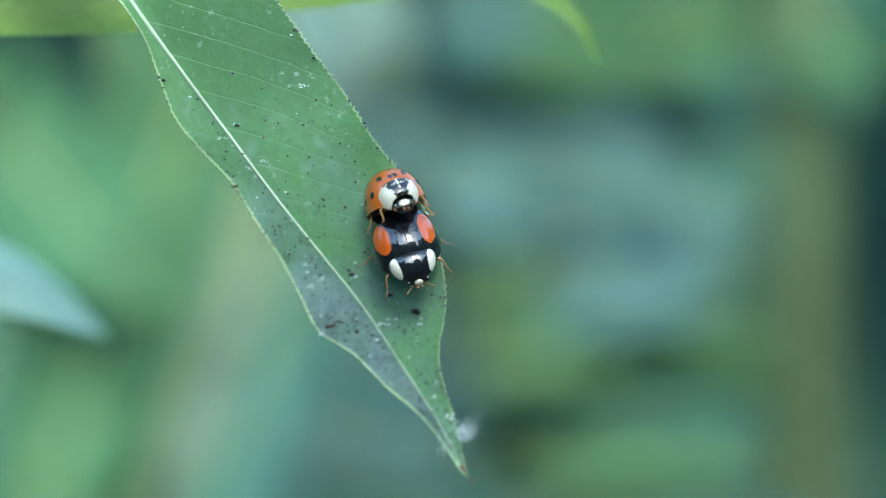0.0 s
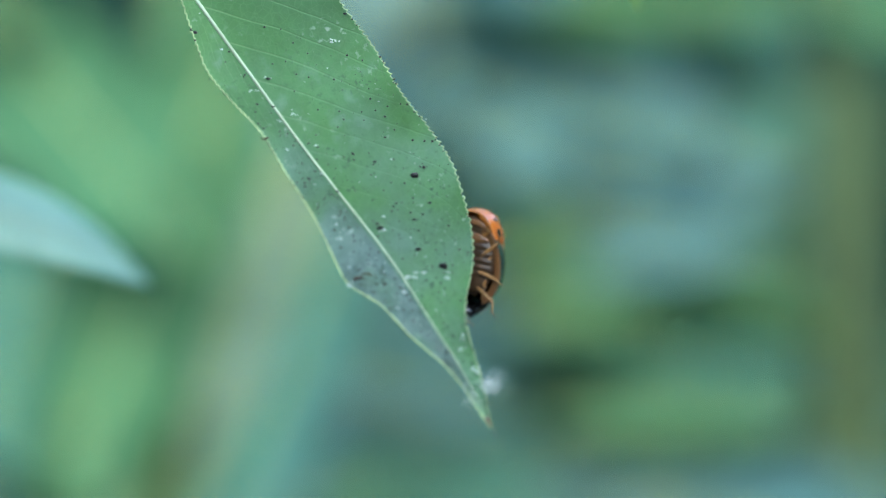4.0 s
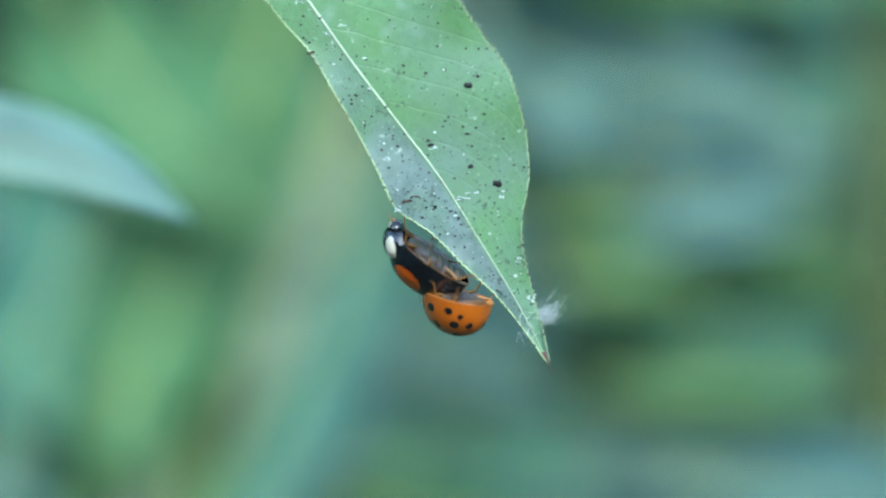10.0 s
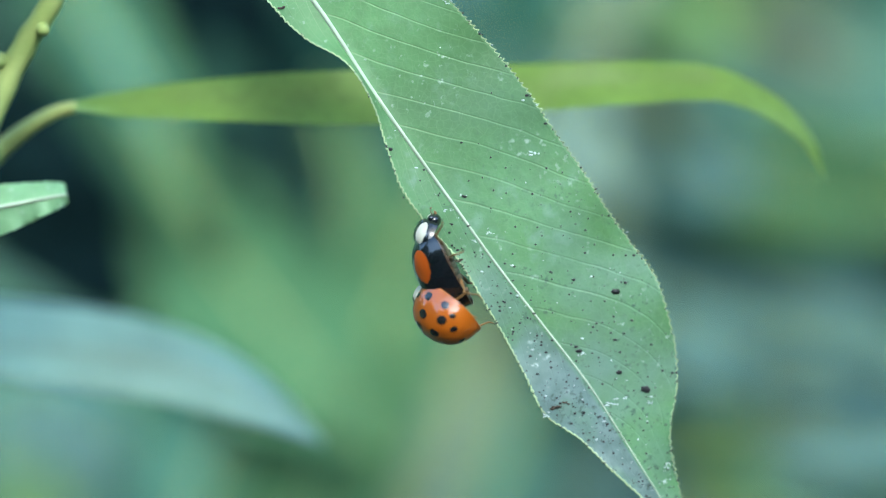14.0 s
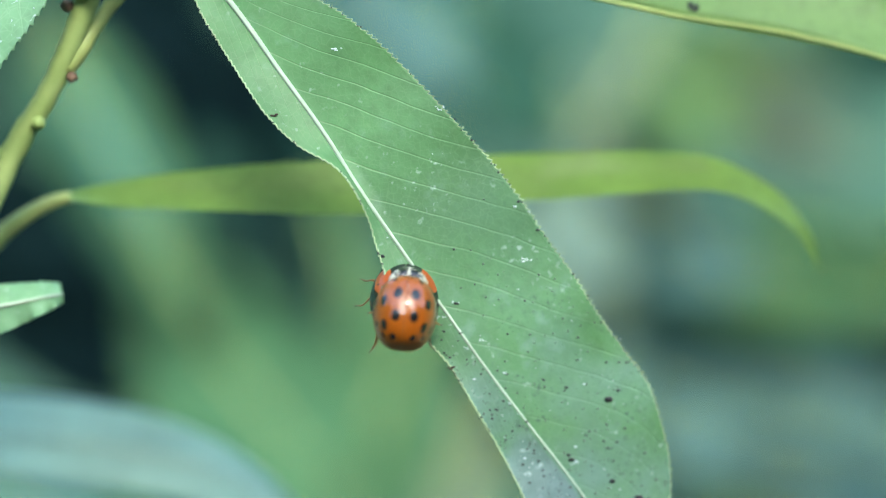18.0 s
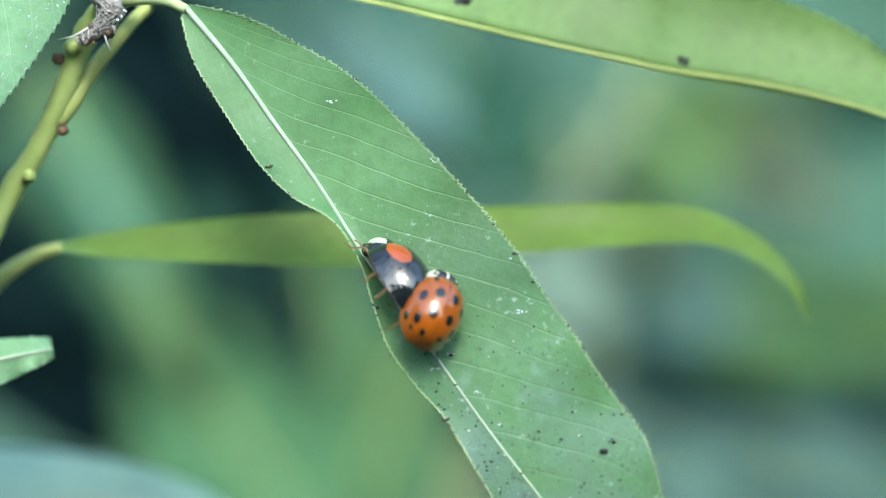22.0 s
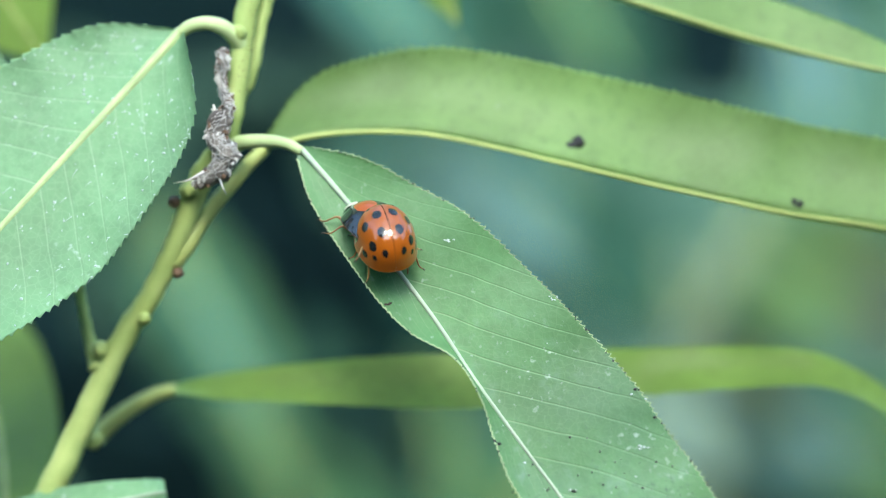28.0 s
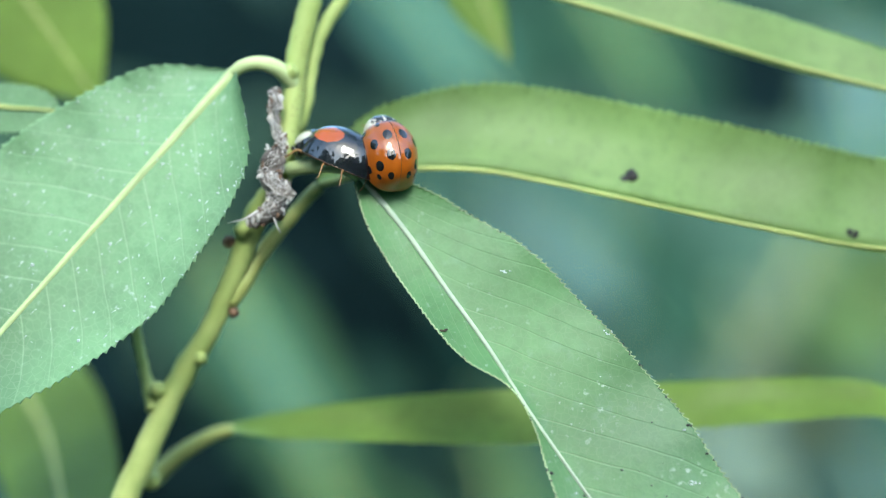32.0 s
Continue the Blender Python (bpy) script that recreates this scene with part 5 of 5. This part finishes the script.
FEMALE_ROWS = [
    (0.0, (13.12, -3.53, -19.35), (0.2, -0.62, 0.75), (-0.17, 0.75, 0.62)),
    (0.5, (12.98, -3.61, -19.58), (0.2, -0.62, 0.75), (-0.17, 0.75, 0.62)),
    (1.0, (13.28, -3.44, -20.31), (0.2, -0.62, 0.75), (-0.17, 0.75, 0.62)),
    (1.5, (13.58, -2.99, -20.61), (0.4, -0.5, 0.74), (-0.1, 0.75, 0.62)),
    (2.0, (14.4, -3.08, -20.65), (0.58, -0.42, 0.68), (-0.05, 0.8, 0.58)),
    (2.2, (15.81, -2.97, -20.87), (0.5, -0.75, 0.4), (0.2, 0.5, 0.8)),
    (2.4, (18.02, -1.76, -22.29), (-0.05, -0.92, 0.35), (0.75, 0.2, 0.6)),
    (2.6, (17.51, 0.46, -24.59), (0.0, -0.98, -0.1), (0.75, 0.1, -0.6)),
    (3.0, (17.05, 1.50, -24.97), (0.0, -0.98, -0.1), (0.7, 0.1, -0.7)),
    (3.5, (16.75, 1.78, -25.30), (-0.1, -0.97, -0.1), (0.6, 0.1, -0.8)),
    (4.5, (15.73, 2.48, -28.29), (-0.1, -0.97, -0.1), (0.5, 0.1, -0.85)),
    (5.5, (15.00, 2.02, -29.93), (-0.05, -0.97, -0.1), (0.4, 0.1, -0.9)),
    (6.0, (14.06, 0.82, -33.05), (-0.05, -0.97, -0.0), (0.0, 0.1, -0.98)),
    (6.5, (14.18, -0.17, -34.17), (0.1, -0.97, -0.0), (-0.15, 0.1, -0.98)),
    (7.0, (14.55, -1.05, -35.78), (0.25, -0.95, 0), (-0.25, 0.0, -0.98)),
    (7.4, (14.93, -0.64, -37.04), (0.38, -0.9, 0.2), (-0.3, -0.1, -0.93)),
    (7.8, (14.46, -0.90, -36.60), (0.4, -0.8, 0.4), (-0.35, -0.35, -0.85)),
    (8.0, (14.33, -1.20, -36.92), (0.35, -0.8, 0.42), (-0.35, -0.35, -0.85)),
    (8.2, (14.26, -1.71, -37.59), (-0.6, -0.65, 0.35), (-0.1, -0.35, -0.9)),
    (8.6, (13.13, -2.69, -36.77), (-0.85, 0.4, 0.12), (-0.42, -0.78, -0.3)),
    (9.0, (11.87, -3.43, -35.99), (-0.72, 0.66, 0.05), (-0.545, -0.65, -0.16)),
    (9.5, (10.08, -6.55, -33.72), (-0.79, 0.57, 0.05), (-0.52, -0.71, -0.14)),
    (10.0, (7.98, -7.16, -31.51), (-0.79, 0.57, 0.05), (-0.52, -0.71, -0.14)),
    (10.5, (5.37, -7.12, -28.32), (-0.79, 0.57, 0.05), (-0.52, -0.71, -0.14)),
    (11.0, (3.42, -7.00, -25.18), (-0.543, 0.816, 0.08), (-0.784, -0.45, -0.11)),
    (11.5, (1.98, -6.24, -21.66), (-0.543, 0.816, 0.08), (-0.804, -0.452, -0.09)),
    (12.0, (1.25, -5.41, -19.77), (-0.543, 0.816, 0.08), (-0.804, -0.452, -0.07)),
    (12.5, (-0.74, -4.39, -18.22), (-0.571, 0.793, 0.08), (-0.802, -0.472, -0.05)),
    (13.0, (-1.11, -3.63, -16.42), (-0.59, 0.782, 0.05), (-0.8, -0.492, -0.03)),
    (13.5, (-0.62, -3.84, -15.58), (-0.45, 0.88, -0.1), (-0.85, -0.42, -0.05)),
    (14.5, (-2.78, -3.95, -13.10), (-0.495, 0.84, 0.05), (-0.822, -0.473, -0.03)),
    (15.5, (-3.43, -4.23, -12.42), (-0.59, 0.782, 0.05), (-0.8, -0.492, -0.03)),
    (16.0, (-5.24, -4.18, -11.74), (-0.552, 0.805, 0.05), (-0.822, -0.473, 0.0)),
    (16.3, (-5.69, -4.09, -10.65), (-0.44, 0.9, 0.1), (-0.88, -0.38, 0.0)),
    (16.5, (-6.33, -4.43, -9.43), (-0.2, 0.95, 0.0), (-0.72, -0.15, 0.68)),
    (16.9, (-5.87, -4.89, -8.94), (-0.1, 0.92, -0.3), (-0.3, 0.15, 0.9)),
    (17.2, (-6.08, -5.37, -8.87), (0.05, 0.88, -0.45), (-0.3, 0.15, 0.9)),
    (17.6, (-5.0, -5.3, -8.8), (0.02, 0.86, -0.46), (-0.15, 0.42, 0.88)),
    (18.0, (-3.85, -4.75, -9.05), (-0.05, 0.8, -0.56), (0.05, 0.5, 0.82)),
    (18.4, (-4.14, -6.02, -7.43), (-0.55, 0.65, -0.52), (0.55, 0.55, 0.55)),
    (18.7, (-2.66, -5.81, -6.76), (-0.56, 0.6, -0.62), (0.6, 0.66, -0.15)),
    (19.0, (-2.36, -5.53, -6.60), (-0.56, 0.62, -0.62), (0.64, 0.7, -0.15)),
    (19.5, (-2.29, -4.65, -6.23), (-0.52, 0.68, -0.62), (0.7, 0.64, -0.15)),
    (20.2, (-2.51, -6.00, -6.27), (-0.52, 0.68, -0.62), (0.7, 0.64, -0.15)),
    (21.0, (-2.77, -6.08, -5.88), (-0.54, 0.68, -0.62), (0.7, 0.64, -0.15)),
    (21.5, (-2.43, -5.86, -4.81), (-0.46, 0.78, -0.60), (0.74, 0.56, 0.02)),
    (22.0, (-3.21, -5.50, -3.21), (-0.46, 0.78, -0.58), (0.72, 0.54, 0.10)),
    (22.5, (-3.97, -5.11, -1.55), (-0.48, 0.74, -0.60), (0.72, 0.58, 0.05)),
    (23.0, (-4.50, -4.95, -1.17), (-0.52, 0.68, -0.62), (0.7, 0.64, -0.15)),
    (23.4, (-5.44, -4.71, -0.50), (-0.5, 0.62, -0.58), (0.55, 0.6, 0.5)),
    (24.0, (-5.30, -4.52, -0.34), (-0.54, 0.66, -0.62), (0.66, 0.68, -0.15)),
    (24.5, (-5.45, -4.12, 1.01), (-0.6, 0.64, -0.62), (0.64, 0.72, -0.15)),
    (25.5, (-8.27, -3.53, 4.29), (-0.62, 0.58, -0.5), (0.56, 0.76, 0.04)),
    (26.5, (-11.24, -2.97, 7.76), (-0.62, 0.54, -0.75), (0.52, 0.78, 0.04)),
    (27.0, (-12.35, -3.00, 9.14), (-0.62, 0.54, -0.75), (0.52, 0.78, 0.04)),
    (27.5, (-14.07, -2.75, 11.43), (-0.6, 0.54, -0.75), (0.55, 0.74, 0.04)),
    (28.0, (-14.29, -2.67, 12.15), (-0.45, 0.5, -0.75), (0.4, 0.7, 0.12)),
    (28.5, (-15.45, -2.35, 13.9), (-0.6, 0.52, -0.75), (0.46, 0.74, -0.3)),
    (29.0, (-15.9, -2.5, 14.2), (-0.58, 0.5, -0.75), (0.45, 0.73, -0.25)),
    (29.6, (-16.1, -2.10, 15.05), (-0.6, 0.54, -0.75), (0.45, 0.74, -0.3)),
    (30.0, (-17.64, -1.80, 16.96), (-0.64, 0.54, -0.75), (0.45, 0.78, 0.04)),
    (30.5, (-18.02, -1.31, 18.90), (-0.7, 0.52, -0.75), (0.42, 0.82, 0.04)),
    (31.0, (-19.18, -1.06, 20.53), (-0.72, 0.42, -0.55), (0.32, 0.9, 0.2)),
    (31.4, (-21.20, -0.84, 21.09), (-0.87, 0.3, -0.3), (0.3, 0.9, 0.15)),
    (32.0, (-21.84, -0.41, 21.67), (-0.85, 0.42, -0.3), (0.42, 0.85, 0.15)),
]
MALE_ROWS = [
    (0.0, (12.30, -3.53, -16.18), (0.1, 0.3, 0.94), (-0.28, 0.92, -0.27)),
    (0.5, (12.16, -3.58, -16.55), (0.1, 0.3, 0.94), (-0.28, 0.92, -0.27)),
    (1.0, (12.47, -3.43, -17.23), (0.1, 0.3, 0.94), (-0.28, 0.92, -0.27)),
    (1.5, (12.01, -2.91, -17.32), (0.3, 0.2, 0.92), (-0.25, 0.93, -0.15)),
    (2.0, (12.52, -2.90, -17.64), (0.4, 0.28, 0.87), (-0.3, 0.9, -0.2)),
    (2.2, (14.26, -3.57, -17.71), (0.45, -0.35, 0.8), (-0.15, 0.9, 0.35)),
    (2.4, (18.31, -2.55, -19.23), (0.2, -0.9, 0.1), (0.75, 0.55, 0.1)),
    (2.6, (18.01, -0.19, -21.54), (0.1, -0.95, -0.2), (0.75, 0.2, -0.65)),
    (3.0, (17.64, 1.15, -23.72), (0.1, -0.95, -0.2), (0.75, 0.2, -0.65)),
    (3.5, (17.23, 1.66, -24.07), (0.0, -0.97, -0.2), (0.75, 0.2, -0.65)),
    (4.5, (16.04, 3.10, -26.48), (0.0, -0.97, -0.2), (0.5, 0.2, -0.8)),
    (5.5, (15.18, 3.03, -29.03), (0.0, -0.97, -0.2), (0.4, 0.2, -0.85)),
    (6.0, (13.74, 2.25, -32.56), (0.0, -0.97, -0.2), (0.0, 0.2, -0.95)),
    (6.5, (13.05, 1.44, -34.13), (0.1, -0.97, -0.1), (-0.15, 0.2, -0.95)),
    (7.0, (12.47, 0.54, -35.75), (0.25, -0.95, -0.1), (-0.35, 0.1, -0.93)),
    (7.4, (12.61, 0.93, -37.10), (0.3, -0.93, 0), (-0.35, 0, -0.93)),
    (7.8, (12.28, 0.67, -36.66), (0.4, -0.8, 0.3), (-0.45, -0.3, -0.85)),
    (8.0, (13.00, 0.4, -36.95), (0.4, -0.8, 0.3), (-0.45, -0.3, -0.85)),
    (8.2, (15.19, -0.47, -37.55), (-0.3, -0.8, 0.2), (0.1, -0.4, -0.9)),
    (8.6, (16.00, -2.60, -38.39), (-0.9, -0.1, -0.1), (0, -0.92, -0.3)),
    (9.0, (14.89, -4.13, -38.84), (-0.657, -0.026, -0.75), (0.183, -0.952, 0.3)),
    (9.5, (12.29, -7.51, -36.89), (-0.632, 0.129, -0.77), (0.257, -0.922, 0.42)),
    (10.0, (10.38, -8.18, -34.69), (-0.612, 0.133, -0.78), (0.258, -0.926, 0.45)),
    (10.5, (7.36, -8.25, -32.05), (-0.592, 0.137, -0.8), (0.254, -0.906, 0.48)),
    (11.0, (4.28, -8.09, -28.73), (-0.579, 0.119, -0.8), (0.274, -0.903, 0.5)),
    (11.5, (2.27, -7.26, -25.59), (-0.579, 0.119, -0.8), (0.254, -0.903, 0.52)),
    (12.0, (1.74, -6.50, -23.76), (-0.579, 0.119, -0.8), (0.234, -0.903, 0.52)),
    (12.5, (0.26, -5.42, -22.42), (-0.579, 0.119, -0.8), (0.234, -0.903, 0.53)),
    (13.0, (-0.23, -4.55, -20.24), (-0.581, 0.098, -0.8), (0.252, -0.881, 0.55)),
    (13.5, (-0.41, -4.89, -19.01), (-0.58, 0.4, -0.7), (-0.25, -0.6, 0.75)),
    (14.5, (-1.88, -4.90, -17.01), (-0.631, 0.167, -0.75), (0.259, -0.801, 0.6)),
    (15.5, (-1.94, -5.17, -16.63), (-0.596, 0.073, -0.78), (0.353, -0.86, 0.56)),
    (16.0, (-4.06, -5.17, -15.77), (-0.614, 0.120, -0.76), (0.361, -0.861, 0.56)),
    (16.3, (-4.64, -5.28, -15.16), (-0.58, 0.35, -0.68), (-0.25, -0.75, 0.6)),
    (16.5, (-5.73, -5.77, -13.83), (-0.75, 0.5, -0.3), (-0.3, -0.35, 0.85)),
    (16.9, (-6.15, -6.66, -12.29), (-0.58, 0.72, -0.2), (-0.3, 0.0, 0.95)),
    (17.2, (-6.93, -7.47, -11.75), (-0.58, 0.72, -0.2), (-0.15, 0.2, 0.95)),
    (17.6, (-4.89, -8.12, -10.51), (0.0, 0.9, -0.4), (0.0, 0.35, 0.92)),
    (18.0, (-3.85, -8.55, -9.85), (0.08, 0.9, -0.4), (0.05, 0.35, 0.92)),
    (18.4, (-1.79, -8.26, -8.22), (-0.05, 0.88, -0.48), (0.15, 0.42, 0.88)),
    (18.7, (-0.60, -8.07, -7.96), (0.05, 0.87, -0.48), (0.25, 0.4, 0.87)),
    (19.0, (0.23, -7.81, -8.03), (0.12, 0.86, -0.5), (0.3, 0.4, 0.86)),
    (19.5, (0.31, -6.86, -7.94), (0.15, 0.85, -0.5), (0.35, 0.38, 0.85)),
    (20.2, (0.17, -8.31, -7.78), (0.15, 0.85, -0.5), (0.35, 0.38, 0.85)),
    (21.0, (-0.18, -8.40, -7.39), (0.15, 0.85, -0.5), (0.35, 0.38, 0.85)),
    (21.5, (0.46, -8.20, -7.65), (0.2, 0.85, -0.48), (0.45, 0.3, 0.84)),
    (22.0, (-0.78, -7.76, -5.73), (0.25, 0.85, -0.48), (0.45, 0.3, 0.84)),
    (22.5, (-1.20, -7.33, -3.87), (0.25, 0.85, -0.48), (0.45, 0.3, 0.84)),
    (23.0, (-1.81, -7.09, -3.01), (0.2, 0.85, -0.5), (0.4, 0.35, 0.85)),
    (23.4, (-3.20, -6.94, -1.82), (-0.1, 0.88, -0.48), (0.1, 0.42, 0.88)),
    (24.0, (-2.56, -6.59, -1.92), (0.15, 0.86, -0.5), (0.35, 0.38, 0.85)),
    (24.5, (-2.85, -6.19, -0.81), (0.2, 0.86, -0.48), (0.4, 0.35, 0.85)),
    (25.5, (-6.07, -5.52, 2.74), (0.1, 0.87, -0.5), (0.35, 0.4, 0.84)),
    (26.5, (-8.87, -4.89, 6.32), (0.05, 0.88, -0.48), (0.3, 0.42, 0.85)),
    (27.0, (-9.87, -4.97, 7.54), (0.05, 0.88, -0.48), (0.28, 0.42, 0.85)),
    (27.5, (-11.89, -4.68, 10.16), (0.0, 0.88, -0.48), (0.2, 0.42, 0.87)),
    (28.0, (-13.78, -4.76, 11.58), (-0.3, 0.74, -0.6), (0.1, 0.55, 0.82)),
    (28.5, (-13.68, -4.48, 12.85), (-0.16, 0.78, -0.58), (0.12, 0.52, 0.84)),
    (29.0, (-14.53, -4.31, 13.83), (-0.16, 0.8, -0.56), (0.1, 0.5, 0.85)),
    (29.6, (-14.39, -4.16, 14.05), (-0.02, 0.88, -0.48), (0.12, 0.45, 0.88)),
    (30.0, (-15.46, -3.84, 15.69), (-0.05, 0.88, -0.48), (0.1, 0.45, 0.88)),
    (30.5, (-16.43, -3.22, 17.62), (-0.15, 0.87, -0.45), (0.08, 0.45, 0.88)),
    (31.0, (-16.70, -2.53, 19.52), (-0.25, 0.87, -0.42), (0.15, 0.45, 0.87)),
    (31.4, (-18.14, -1.89, 21.17), (-0.3, 0.86, -0.38), (0.25, 0.42, 0.85)),
    (32.0, (-18.04, -1.37, 21.51), (-0.25, 0.88, -0.36), (0.35, 0.4, 0.83)),
]
def facing(place, ahead, back):
    """A beetle's pose: place in millimetres; ahead and back as right, up and towards the lens."""
    y = Vector((ahead[0], -ahead[2], ahead[1])).normalized()
    z = Vector((back[0], -back[2], back[1]))
    x = y.cross(z).normalized()
    z = x.cross(y)
    m = Matrix((x, y, z)).transposed().to_4x4()
    return Matrix.Translation(Vector(place) * MM) @ m


def motions():
    leaf_rows = []
    for t, x, z, wx, wy, wz in LEAF_ROWS:
        w = Vector((radians(wx), radians(wy), radians(wz)))
        turn = Matrix.Rotation(w.length, 4, w.normalized()) if w.length > 1e-6 else Matrix.Identity(4)
        leaf_rows.append((t, Matrix.Translation(Vector(LEAF_PIVOT) + Vector((x, 0, z)) * MM) @ turn))
    walk(main_leaf, leaf_rows)
    walk(female, [(t, facing(p, a, b)) for t, p, a, b in FEMALE_ROWS])
    walk(male, [(t, facing(p, a, b)) for t, p, a, b in MALE_ROWS])
    # two leaves of the shoot that sag and rise a little: seconds, millimetres and degrees
    for key, sway in (("lime", ((0, -1.8, 1.65), (3.5, -1.7, 1.55), (9, -1.5, 1.35), (12, -1.0, 0.9), (13, -0.65, 0.55), (16, -0.25, 0.2), (18, -0.15, 0.1), (21, 0, 0), (24, 0, 0), (32, 0, 0))),
                      ("bent", ((0, 0.9, 0), (13, 0.85, 0), (15.5, 0.5, 0), (17, 0.25, 0), (20, 0.2, 0), (23, 0, 0), (32, 0, 0)))):
        home = SWAYING[key].location.copy()
        walk(SWAYING[key], [(t, Matrix.Translation(home + Vector((0, 0, z * MM))) @ pose(0, 0, 0, 0, -turn, 0)) for t, z, turn in sway])
    for leg, hip, side, phase, size in LEG_SWING:
        rows = []
        for i in range(161):
            t = i * 0.2
            q = math.pi * (2 * t * 1.1 + phase)
            rows.append((t, Matrix.Translation(hip) @ pose(0, 0, 0, 0, side * -6 * size * math.cos(q), 13 * size * math.sin(q) * side)))
        walk(leg, rows)


motions()
